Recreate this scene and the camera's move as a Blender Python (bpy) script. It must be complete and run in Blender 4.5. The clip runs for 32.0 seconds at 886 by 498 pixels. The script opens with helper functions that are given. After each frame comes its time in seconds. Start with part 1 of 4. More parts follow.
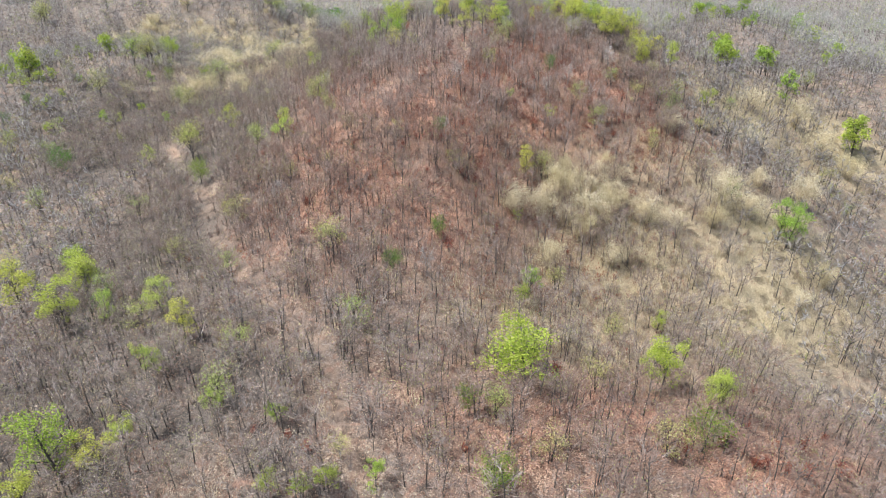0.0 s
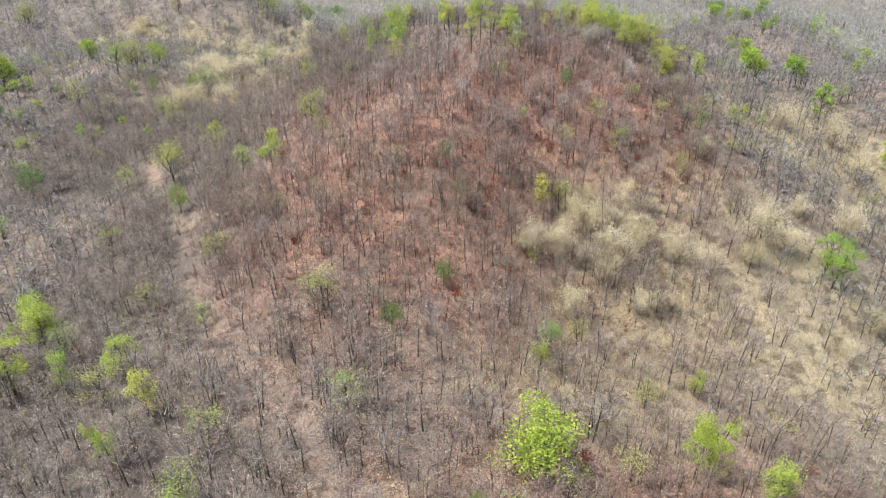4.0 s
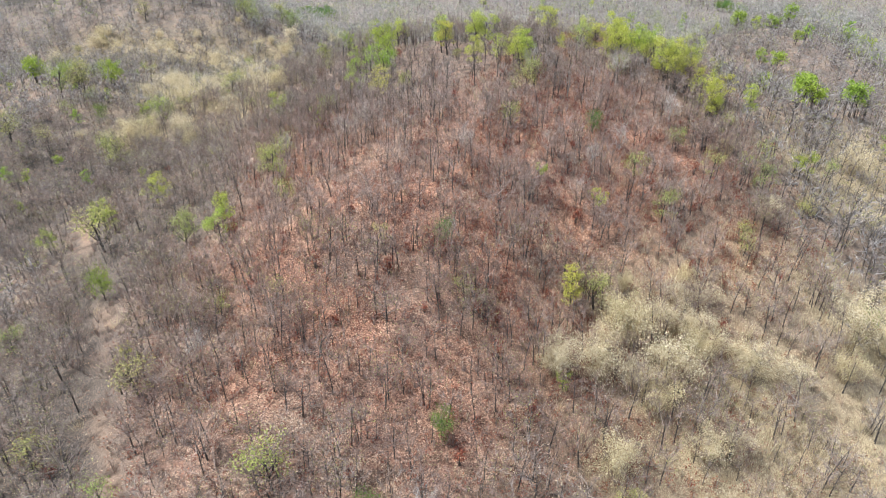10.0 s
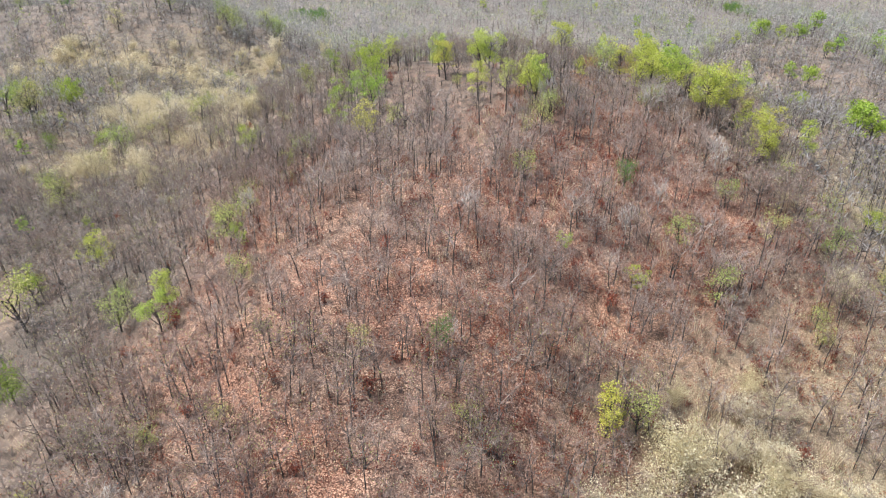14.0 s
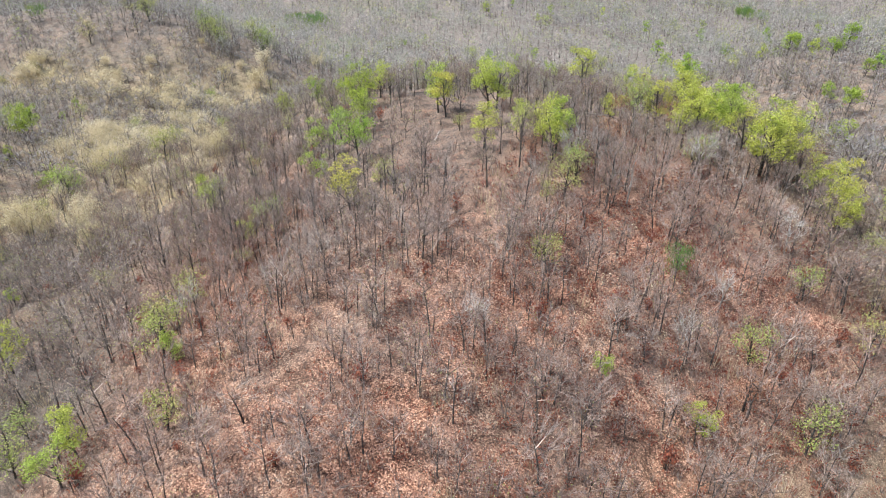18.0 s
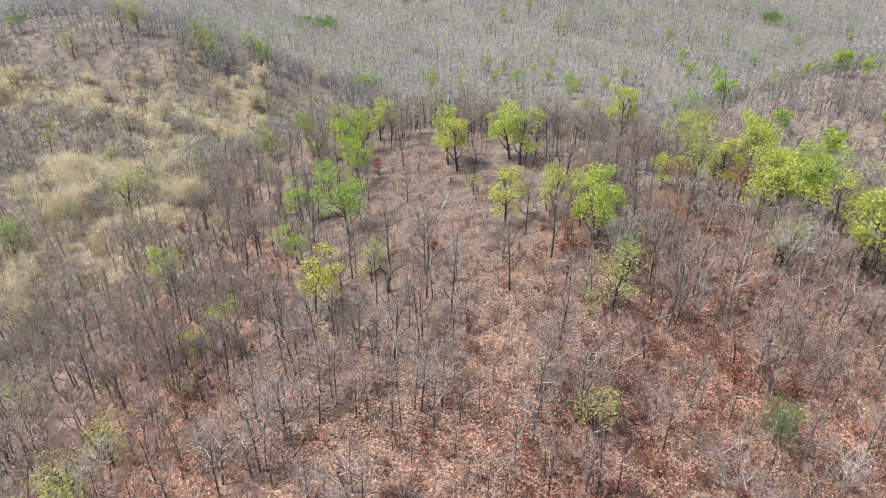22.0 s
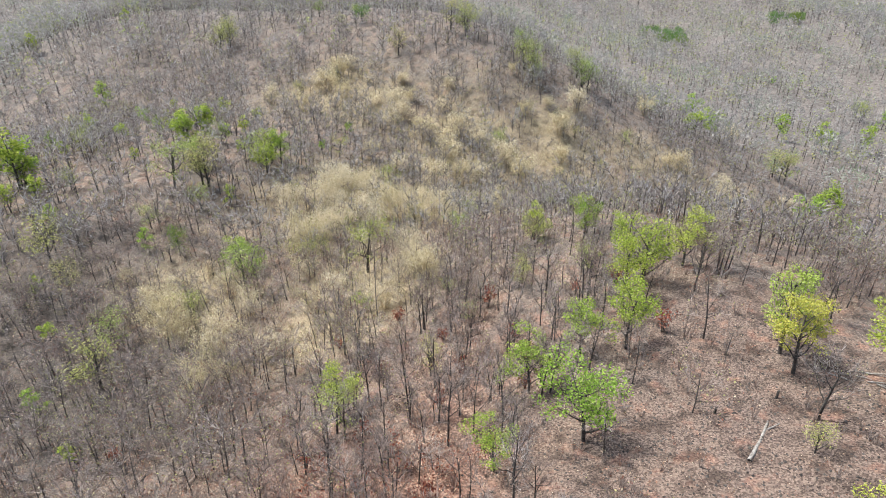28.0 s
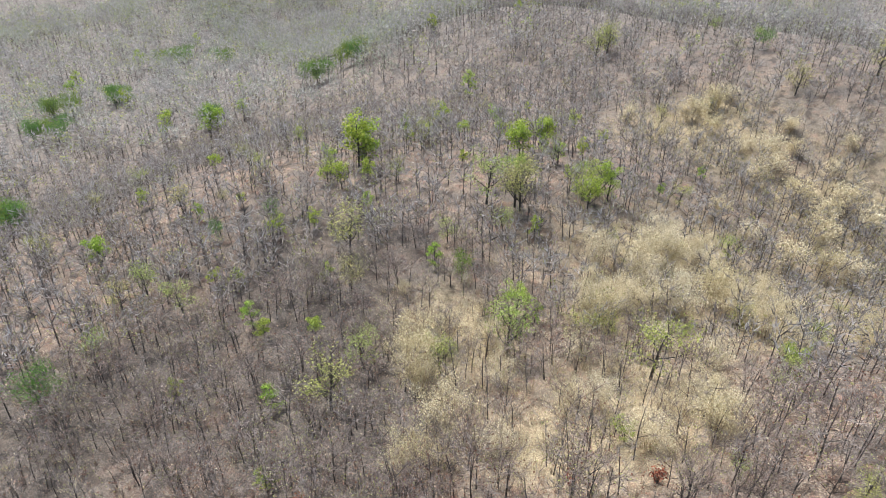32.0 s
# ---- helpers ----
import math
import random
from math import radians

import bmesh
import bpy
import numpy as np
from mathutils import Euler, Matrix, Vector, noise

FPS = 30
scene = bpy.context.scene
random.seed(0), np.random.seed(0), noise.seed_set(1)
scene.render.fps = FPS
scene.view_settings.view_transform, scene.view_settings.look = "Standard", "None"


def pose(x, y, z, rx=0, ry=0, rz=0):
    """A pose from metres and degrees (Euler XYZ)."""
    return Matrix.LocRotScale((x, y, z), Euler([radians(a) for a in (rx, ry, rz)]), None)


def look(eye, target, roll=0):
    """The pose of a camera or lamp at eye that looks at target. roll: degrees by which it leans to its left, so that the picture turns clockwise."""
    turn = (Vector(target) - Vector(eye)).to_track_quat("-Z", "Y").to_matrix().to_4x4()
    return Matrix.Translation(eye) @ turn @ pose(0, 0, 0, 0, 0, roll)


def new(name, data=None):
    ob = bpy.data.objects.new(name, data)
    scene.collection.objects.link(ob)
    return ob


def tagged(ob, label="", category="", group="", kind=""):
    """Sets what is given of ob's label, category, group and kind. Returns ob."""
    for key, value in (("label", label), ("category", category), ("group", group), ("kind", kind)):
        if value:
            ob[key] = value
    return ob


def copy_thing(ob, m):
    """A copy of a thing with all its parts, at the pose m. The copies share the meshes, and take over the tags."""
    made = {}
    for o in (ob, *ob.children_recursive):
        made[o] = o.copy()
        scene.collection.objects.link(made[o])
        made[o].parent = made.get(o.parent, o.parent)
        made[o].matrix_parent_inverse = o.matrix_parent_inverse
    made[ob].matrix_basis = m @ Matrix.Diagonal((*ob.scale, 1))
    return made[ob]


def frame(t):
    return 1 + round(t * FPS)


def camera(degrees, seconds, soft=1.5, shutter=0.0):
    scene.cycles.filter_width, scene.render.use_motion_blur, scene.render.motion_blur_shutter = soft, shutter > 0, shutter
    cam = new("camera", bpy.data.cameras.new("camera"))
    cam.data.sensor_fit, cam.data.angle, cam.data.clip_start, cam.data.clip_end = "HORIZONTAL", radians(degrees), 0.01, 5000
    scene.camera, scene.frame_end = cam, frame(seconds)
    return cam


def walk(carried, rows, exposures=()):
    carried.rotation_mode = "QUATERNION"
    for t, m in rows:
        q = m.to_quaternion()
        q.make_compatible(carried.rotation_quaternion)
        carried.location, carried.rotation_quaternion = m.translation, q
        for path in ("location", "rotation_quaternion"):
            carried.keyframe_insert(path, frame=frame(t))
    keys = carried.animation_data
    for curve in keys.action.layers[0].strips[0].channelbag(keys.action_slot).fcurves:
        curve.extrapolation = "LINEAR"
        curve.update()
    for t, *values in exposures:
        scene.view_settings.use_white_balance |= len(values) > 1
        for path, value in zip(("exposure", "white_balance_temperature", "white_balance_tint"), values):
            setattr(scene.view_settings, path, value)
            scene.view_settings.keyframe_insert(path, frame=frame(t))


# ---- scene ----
cam = camera(66.31, 32.0, soft=0.7)
# seconds, eye, heading to the left of north, tilt
PATH = (
    (0, 0.00, 0.00, 100.00, 0.00, -29.82),
    (1, -0.21, 4.44, 99.92, 0.05, -29.91),
    (2, -0.43, 8.79, 99.85, 0.11, -30.00),
    (3, -0.63, 13.32, 99.76, 0.15, -30.08),
    (4, -0.79, 18.29, 99.66, 0.15, -30.15),
    (5, -0.91, 23.81, 99.53, 0.09, -30.21),
    (6, -1.01, 29.72, 99.39, -0.02, -30.25),
    (7, -1.07, 35.89, 99.23, -0.13, -30.29),
    (8, -1.11, 42.20, 99.04, -0.21, -30.36),
    (9, -1.11, 48.66, 98.80, -0.22, -30.46),
    (10, -1.07, 55.33, 98.53, -0.21, -30.59),
    (11, -1.02, 62.11, 98.25, -0.19, -30.70),
    (12, -0.96, 68.87, 97.95, -0.19, -30.77),
    (13, -0.91, 75.63, 97.63, -0.25, -30.77),
    (14, -0.86, 82.42, 97.28, -0.34, -30.71),
    (15, -0.79, 89.23, 96.96, -0.42, -30.65),
    (16, -0.67, 96.00, 96.69, -0.43, -30.63),
    (17, -0.48, 102.76, 96.51, -0.34, -30.67),
    (18, -0.24, 109.53, 96.38, -0.17, -30.75),
    (19, -0.01, 116.24, 96.28, -0.01, -30.82),
    (20, 0.13, 122.87, 96.16, 0.08, -30.85),
    (21, 0.16, 129.40, 96.01, -0.22, -30.83),
    (22, 0.15, 135.84, 95.88, 0.99, -30.83),
    (23, 0.12, 142.25, 95.77, 3.60, -30.87),
    (24, -0.00, 148.71, 95.63, 7.48, -30.90),
    (25, -0.37, 155.17, 95.46, 12.70, -30.90),
    (26, -1.29, 161.52, 95.37, 17.65, -30.88),
    (27, -2.61, 167.76, 95.33, 23.11, -30.93),
    (28, -4.32, 173.87, 95.32, 29.21, -31.05),
    (29, -6.39, 179.70, 95.30, 35.96, -31.16),
    (30, -8.94, 185.09, 95.28, 43.62, -31.31),
    (31, -12.01, 190.03, 95.26, 51.66, -31.34),
    (32, -15.30, 194.66, 95.23, 61.62, -31.41),
)
walk(cam, [(t, pose(x, y, z, 90 + tilt, 0, yaw)) for t, x, y, z, yaw, tilt in PATH], exposures=((0, 0.80, 6240, 4), (8, 0.78, 6250, 4), (16, 0.74, 6270, 4), (24, 0.65, 6250, 4), (32, 0.64, 6230, 4)))

# ---- light ----
SUN_FROM = Vector((-0.99, -0.06, 0.0)).normalized()
SUN_HEIGHT = radians(60)
world = bpy.data.worlds.new("sky")
scene.world = world
world.use_nodes = True
sky = world.node_tree.nodes.new("ShaderNodeTexSky")
sky.sky_type = "NISHITA"
sky.sun_disc = False
sky.sun_elevation = SUN_HEIGHT
sky.sun_rotation = math.atan2(SUN_FROM.x, SUN_FROM.y)
sky.dust_density = 4.0
back = world.node_tree.nodes["Background"]
back.inputs[1].default_value = 0.15
world.node_tree.links.new(sky.outputs[0], back.inputs[0])
sun = new("sun", bpy.data.lights.new("sun", "SUN"))
sun.data.energy = 2.9
sun.data.angle = radians(1.2)
sun.data.color = (1.0, 0.97, 0.93)
sun_way = SUN_FROM * math.cos(SUN_HEIGHT) + Vector((0, 0, math.sin(SUN_HEIGHT)))
sun.matrix_world = look(sun_way * 400, (0, 0, 0))


# ---- materials ----
def material(name, rough=0.85):
    m = bpy.data.materials.new(name)
    m.use_nodes = True
    shader = m.node_tree.nodes["Principled BSDF"]
    shader.inputs["Roughness"].default_value = rough
    shader.inputs["Specular IOR Level"].default_value = 0.25
    return m, m.node_tree, shader


def node(tree, kind, **inputs):
    n = tree.nodes.new(kind)
    for key, value in inputs.items():
        n.inputs[key.replace("_", " ")].default_value = value
    return n


def ramp(tree, fac, stops):
    n = tree.nodes.new("ShaderNodeValToRGB")
    el = n.color_ramp.elements
    while len(el) < len(stops):
        el.new(0.5)
    for e, (at, col) in zip(el, stops):
        e.position, e.color = at, (*col, 1)
    tree.links.new(fac, n.inputs[0])
    return n.outputs[0]


def mix(tree, fac, a, b, how="MIX"):
    n = tree.nodes.new("ShaderNodeMix")
    n.data_type, n.blend_type = "RGBA", how
    for value, slot in ((fac, 0), (a, 6), (b, 7)):
        if isinstance(value, (int, float)):
            n.inputs[slot].default_value = value
        elif isinstance(value, tuple):
            n.inputs[slot].default_value = (*value, 1)
        else:
            tree.links.new(value, n.inputs[slot])
    return n.outputs[2]


def attribute(tree, name):
    n = tree.nodes.new("ShaderNodeAttribute")
    n.attribute_name = name
    return n.outputs["Fac"]


def place(tree):
    return tree.nodes.new("ShaderNodeNewGeometry").outputs["Position"]


def noise_of(tree, where, scale, detail=4.0):
    n = node(tree, "ShaderNodeTexNoise", Scale=scale, Detail=detail)
    tree.links.new(where, n.inputs["Vector"])
    return n.outputs["Fac"]


def piecewise(name, stops, rough=0.85, by_tree=0.5, tint=None, thin=False):
    """Twigs or leaves: each piece draws its own colour from the stops, each tree its own tone."""
    m, tree, shader = material(name, rough)
    island = tree.nodes.new("ShaderNodeNewGeometry").outputs["Random Per Island"]
    col = ramp(tree, island, stops)
    whole = tree.nodes.new("ShaderNodeObjectInfo").outputs["Random"]
    single = tree.nodes.new("ShaderNodeMath")
    single.operation = "SUBTRACT"
    single.inputs[0].default_value = 1.0
    tree.links.new(attribute(tree, "joined"), single.inputs[1])
    own = tree.nodes.new("ShaderNodeMath")
    own.operation = "MULTIPLY_ADD"
    for slot, value in enumerate((whole, single.outputs[0], attribute(tree, "tone"))):
        tree.links.new(value, own.inputs[slot])
    lo, hi = 1 - by_tree * 0.5, 1 + by_tree * 0.5
    tones = ramp(tree, own.outputs[0], tint or [(0.0, (lo, lo, lo)), (1.0, (hi, hi, hi))])
    col = mix(tree, 1.0, col, tones, "MULTIPLY")
    tree.links.new(col, shader.inputs["Base Color"])
    if thin:
        leaf = tree.nodes.new("ShaderNodeBsdfTranslucent")
        tree.links.new(col, leaf.inputs["Color"])
        both = tree.nodes.new("ShaderNodeMixShader")
        both.inputs[0].default_value = 0.4
        tree.links.new(shader.outputs[0], both.inputs[1])
        tree.links.new(leaf.outputs[0], both.inputs[2])
        tree.links.new(both.outputs[0], tree.nodes["Material Output"].inputs["Surface"])
    return m


def bark(name, dark, light):
    m, tree, shader = material(name, 0.9)
    where = place(tree)
    col = ramp(tree, noise_of(tree, where, 3.0, 5.0), [(0.35, dark), (0.65, light)])
    fine = noise_of(tree, where, 22.0, 3.0)
    col = mix(tree, 0.5, col, ramp(tree, fine, [(0.3, (0.4, 0.4, 0.4)), (0.7, (1.2, 1.2, 1.2))]), "MULTIPLY")
    tree.links.new(col, shader.inputs["Base Color"])
    bump = node(tree, "ShaderNodeBump", Strength=0.6, Distance=0.03)
    tree.links.new(fine, bump.inputs["Height"])
    tree.links.new(bump.outputs[0], shader.inputs["Normal"])
    return m


BARK = bark("charred_bark", (0.035, 0.03, 0.028), (0.13, 0.115, 0.105))
GREY_BARK = bark("grey_bark", (0.048, 0.041, 0.037), (0.17, 0.146, 0.132))
PALE_BARK = bark("weathered_wood", (0.22, 0.19, 0.17), (0.45, 0.41, 0.37))
TWIG = piecewise("grey_twigs", [(0.0, (0.11, 0.09, 0.08)), (0.5, (0.29, 0.25, 0.222)), (1.0, (0.50, 0.45, 0.405))],
                 tint=[(0.0, (0.88, 0.70, 0.66)), (0.5, (1.0, 0.93, 0.92)), (1.0, (1.08, 1.07, 1.11))])
SOFT_TWIG = piecewise("fine_grey_twigs", [(0.0, (0.16, 0.142, 0.134)), (0.5, (0.36, 0.332, 0.316)), (1.0, (0.58, 0.555, 0.535))],
                      tint=[(0.0, (0.84, 0.76, 0.72)), (0.5, (1.0, 0.97, 0.97)), (1.0, (1.06, 1.08, 1.12))], thin=True)
FINE_TWIG = piecewise("fine_ruddy_twigs", [(0.0, (0.15, 0.127, 0.115)), (0.5, (0.38, 0.34, 0.308)), (1.0, (0.60, 0.56, 0.515))],
                      tint=[(0.0, (0.90, 0.74, 0.70)), (0.5, (1.0, 0.94, 0.93)), (1.0, (1.06, 1.06, 1.10))])
PALE_TWIG = piecewise("pale_dead_twigs", [(0.0, (0.40, 0.38, 0.36)), (1.0, (0.72, 0.70, 0.67))])
# paler, greyer and flatter than the near twigs: distance haze put into the colour
HAZED_TWIG = piecewise("hazed_far_twigs", [(0.0, (0.26, 0.24, 0.23)), (0.5, (0.40, 0.375, 0.36)), (1.0, (0.55, 0.525, 0.505))],
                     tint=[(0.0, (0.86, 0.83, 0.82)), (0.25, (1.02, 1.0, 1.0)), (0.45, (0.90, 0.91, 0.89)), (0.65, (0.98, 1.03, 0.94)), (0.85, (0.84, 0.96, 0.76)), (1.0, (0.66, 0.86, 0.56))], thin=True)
DRY_LEAF = piecewise("dry_leaves", [(0.0, (0.16, 0.07, 0.05)), (0.4, (0.32, 0.17, 0.12)), (0.7, (0.48, 0.33, 0.23)), (1.0, (0.68, 0.57, 0.42))],
                     tint=[(0.0, (0.85, 0.70, 0.72)), (0.5, (1.0, 1.0, 1.0)), (1.0, (1.05, 1.2, 1.2))], thin=True)
KHAKI_LEAF = piecewise("thin_khaki_leaves", [(0.0, (0.24, 0.25, 0.10)), (0.5, (0.38, 0.39, 0.15)), (1.0, (0.52, 0.51, 0.22))], by_tree=0.4, thin=True)
GREEN_LEAF = piecewise("fresh_green_leaves", [(0.0, (0.15, 0.225, 0.03)), (0.5, (0.31, 0.42, 0.06)), (1.0, (0.52, 0.61, 0.13))],
                       tint=[(0.0, (0.82, 0.95, 0.95)), (0.5, (1.0, 1.0, 1.0)), (1.0, (1.14, 1.02, 1.0))], thin=True)
YELLOW_LEAF = piecewise("yellow_green_leaves", [(0.0, (0.26, 0.29, 0.045)), (0.5, (0.46, 0.49, 0.09)), (1.0, (0.69, 0.69, 0.19))],
                        tint=[(0.0, (0.78, 0.95, 0.95)), (0.5, (0.98, 1.0, 0.95)), (1.0, (1.12, 1.02, 1.05))], thin=True)
SPARSE_LEAF = piecewise("thin_new_leaves", [(0.0, (0.22, 0.24, 0.07)), (0.5, (0.37, 0.40, 0.12)), (1.0, (0.55, 0.56, 0.20))],
                        tint=[(0.0, (0.82, 0.98, 0.9)), (0.5, (1.0, 1.0, 1.0)), (1.0, (1.15, 1.0, 1.3))], thin=True)
DARK_LEAF = piecewise("dark_green_leaves", [(0.0, (0.10, 0.17, 0.04)), (0.5, (0.18, 0.27, 0.06)), (1.0, (0.28, 0.36, 0.10))],
                      tint=[(0.0, (0.70, 0.94, 1.1)), (0.5, (0.92, 1.0, 1.05)), (1.0, (1.25, 1.12, 0.8))], thin=True)
RUST_LEAF = piecewise("rust_red_leaves", [(0.0, (0.13, 0.035, 0.026)), (0.5, (0.26, 0.08, 0.055)), (1.0, (0.44, 0.17, 0.10))], by_tree=0.4, thin=True)
RUST_BROWN_LEAF = piecewise("withered_rust_leaves", [(0.0, (0.17, 0.07, 0.045)), (0.5, (0.32, 0.15, 0.09)), (1.0, (0.48, 0.28, 0.17))], by_tree=0.4, thin=True)
STRAW_LEAF = piecewise("straw_leaves", [(0.0, (0.50, 0.42, 0.27)), (0.5, (0.72, 0.63, 0.44)), (1.0, (0.87, 0.80, 0.62))], tint=[(0.0, (0.86, 0.84, 0.72)), (0.5, (1.0, 0.98, 0.94)), (1.0, (1.04, 1.05, 1.1))], thin=True)

STRAW_STEM = piecewise("dry_stems", [(0.0, (0.36, 0.27, 0.165)), (0.5, (0.60, 0.50, 0.33)), (1.0, (0.80, 0.72, 0.52))], by_tree=0.4, thin=True)


def ground_material():
    m, tree, shader = material("leaf_littered_soil", 0.95)
    where = place(tree)
    cells = node(tree, "ShaderNodeTexVoronoi", Scale=7.5)
    tree.links.new(where, cells.inputs["Vector"])
    one = tree.nodes.new("ShaderNodeSeparateColor")
    tree.links.new(cells.outputs["Color"], one.inputs[0])
    litter = ramp(tree, one.outputs[0], [(0.0, (0.06, 0.042, 0.036)), (0.35, (0.17, 0.116, 0.086)), (0.7, (0.31, 0.222, 0.165)), (1.0, (0.58, 0.48, 0.37))])
    ash = ramp(tree, one.outputs[2], [(0.0, (0.055, 0.045, 0.041)), (0.4, (0.13, 0.105, 0.092)), (1.0, (0.30, 0.255, 0.22))])
    broad = noise_of(tree, where, 0.16, 7.0)
    col = mix(tree, ramp(tree, broad, [(0.42, (0.1, 0.1, 0.1)), (0.58, (0.95, 0.95, 0.95))]), litter, ash)
    rust = mix(tree, 1.0, litter, (1.17, 0.86, 0.79), "MULTIPLY")
    col = mix(tree, attribute(tree, "red"), col, rust)
    col = mix(tree, attribute(tree, "burnt"), col, mix(tree, 1.0, ash, (1.0, 0.86, 0.80), "MULTIPLY"))
    dry = ramp(tree, one.outputs[1], [(0.0, (0.19, 0.145, 0.09)), (0.5, (0.34, 0.27, 0.17)), (1.0, (0.54, 0.45, 0.30))])
    drift = noise_of(tree, where, 0.55, 6.0)
    ember = ramp(tree, one.outputs[1], [(0.0, (0.12, 0.058, 0.045)), (0.5, (0.28, 0.145, 0.105)), (1.0, (0.50, 0.32, 0.23))])
    col = mix(tree, ramp(tree, drift, [(0.55, (0.0, 0.0, 0.0)), (0.68, (0.7, 0.7, 0.7))]), col, ember)
    col = mix(tree, attribute(tree, "straw"), col, dry)
    # outer ground: greyer, more even tones, with distance haze put into the colour
    hazed_brush = ramp(tree, one.outputs[2], [(0.0, (0.12, 0.10, 0.088)), (0.5, (0.205, 0.175, 0.155)), (1.0, (0.33, 0.29, 0.26))])
    col = mix(tree, attribute(tree, "hazed_brush"), col, hazed_brush)
    col = mix(tree, attribute(tree, "path"), col, ramp(tree, noise_of(tree, where, 2.5, 4.0), [(0.3, (0.29, 0.185, 0.13)), (0.7, (0.43, 0.30, 0.22))]))
    char = ramp(tree, one.outputs[2], [(0.0, (0.035, 0.03, 0.027)), (0.5, (0.095, 0.08, 0.07)), (1.0, (0.22, 0.18, 0.15))])
    col = mix(tree, attribute(tree, "charred"), col, char)
    soot = noise_of(tree, where, 0.45, 6.0)
    col = mix(tree, 0.72, col, ramp(tree, soot, [(0.36, (0.30, 0.29, 0.29)), (0.50, (1.0, 1.0, 1.0))]), "MULTIPLY")
    tree.links.new(col, shader.inputs["Base Color"])
    bump = node(tree, "ShaderNodeBump", Strength=0.8, Distance=0.08)
    tree.links.new(cells.outputs["Distance"], bump.inputs["Height"])
    tree.links.new(bump.outputs[0], shader.inputs["Normal"])
    return m


SOIL = ground_material()

# ---- the lie of the land ----
# hills: centre x, y, half widths along and across, turn, height
HILLS = (
    (-84.7, 262.6, 56.8, 34.8, 0.140, 25.0),
    (-289.7, 381.8, 85.4, 70.0, -0.715, 47.6),
    (-10.4, 138.9, 32.6, 37.8, -0.336, 30.0),
    (-77.1, 277.2, 32.7, 34.2, 0.100, -30.2),
    (10.5, 196.1, 64.5, 34.2, 0.197, 30.0),
    (38.1, 247.0, 76.1, 37.3, -0.296, 30.3),
    (18.9, 57.8, 76.1, 33.3, -0.189, 37.6),
    (-123.6, 384.6, 61.4, 93.5, 0.676, 57.4),
    (-176.5, 210.2, 34.1, 47.0, 0.318, 16.6),
    (173.0, 248.1, 45.5, 96.5, 0.041, 34.8),
    (66.2, 145.3, 33.3, 36.3, 0.409, 25.6),
    (4.1, -20.4, 106.8, 36.5, 0.045, 39.3),
    (-103.7, 111.9, 45.8, 80.0, -0.027, 15.8),
    (164.0, 394.8, 89.5, 40.8, 0.691, 31.5),
    (-91.5, 352.9, 79.2, 34.0, -0.024, -29.6),
    (-39.0, 205.3, 293.7, 232.3, 0.146, 50.8),
)
PLAIN = -49.1


def height(x, y):
    x, y = np.asarray(x, float), np.asarray(y, float)
    z = np.full(np.broadcast(x, y).shape, PLAIN)
    for cx, cy, sx, sy, turn, rise in HILLS:
        u = (x - cx) * math.cos(turn) + (y - cy) * math.sin(turn)
        v = (y - cy) * math.cos(turn) - (x - cx) * math.sin(turn)
        z = z + rise * np.exp(-((u / sx) ** 2 + (v / sy) ** 2) / 2)
    far = np.clip((np.hypot(x, y - 200) - 250) / 400, 0, 1)
    z = z + 0.5 * np.sin(x * 0.21 + 1.3 * np.sin(y * 0.13)) * np.sin(y * 0.17 + 0.6) + 0.25 * np.sin(x * 0.53 + y * 0.31) * np.sin(y * 0.47 - x * 0.2)
    return z + far * (9 * np.sin(x * 0.011 + 0.8) * np.sin(y * 0.009 + 0.5) + 4 * np.sin(x * 0.023 + y * 0.017))


def waves(x, y, size, seed):
    """Smooth uneven patches between 0 and 1."""
    a = np.sin(x / size + seed + 1.7 * np.sin(y / size * 0.8 + seed * 2.1)) + np.sin(y / size * 1.13 - seed + 1.4 * np.sin(x / size * 0.9 + seed))
    b = np.sin(x / size * 2.3 + seed * 3 + np.sin(y / size * 2.0)) * np.sin(y / size * 2.6 + seed)
    return np.clip(0.5 + 0.2 * a + 0.22 * b, 0, 1)


def patch(x, y, spots):
    out = np.zeros(np.broadcast(x, y).shape)
    for cx, cy, rx, ry in spots:
        out = np.maximum(out, np.exp(-(((x - cx) / rx) ** 2 + ((y - cy) / ry) ** 2) ** 1.5))
    return out


STRAW_GROUND = ((56, 126, 38, 31), (24, 97, 24, 13), (-84, 288, 24, 34), (-78, 352, 42, 34), (-60, 242, 13, 18), (-86, 235, 14, 10), (-138, 348, 26, 24), (102, 190, 30, 24), (-30, 388, 30, 16))
RED_GROUND = ((24, 172, 36, 40), (42, 157, 20, 16), (-5, 145, 42, 46), (32, 68, 36, 20), (-30, 190, 14, 36))
CHARRED = ((-42, 74, 20, 16), (-58, 108, 22, 22), (-62, 78, 26, 26), (-66, 128, 26, 28), (-58, 168, 18, 26), (-100, 190, 26, 24), (-86, 212, 26, 16), (-122, 226, 26, 18))
CLEARING = ((2, 219, 12, 22), (-9, 214, 9, 14), (-4, 236, 13, 12))
TRAIL = ((-5, 44), (-8.6, 52), (-10.8, 58), (-13.2, 64.2), (-15.1, 73), (-19.2, 83), (-24.6, 90), (-30.5, 95), (-36.4, 99.6), (-38, 105.8), (-41.6, 112.8), (-45.8, 119.4), (-48.9, 125.6),
         (-52.8, 135.6), (-54, 143), (-59.4, 150.6), (-66, 162.8), (-70.4, 170), (-78, 184))


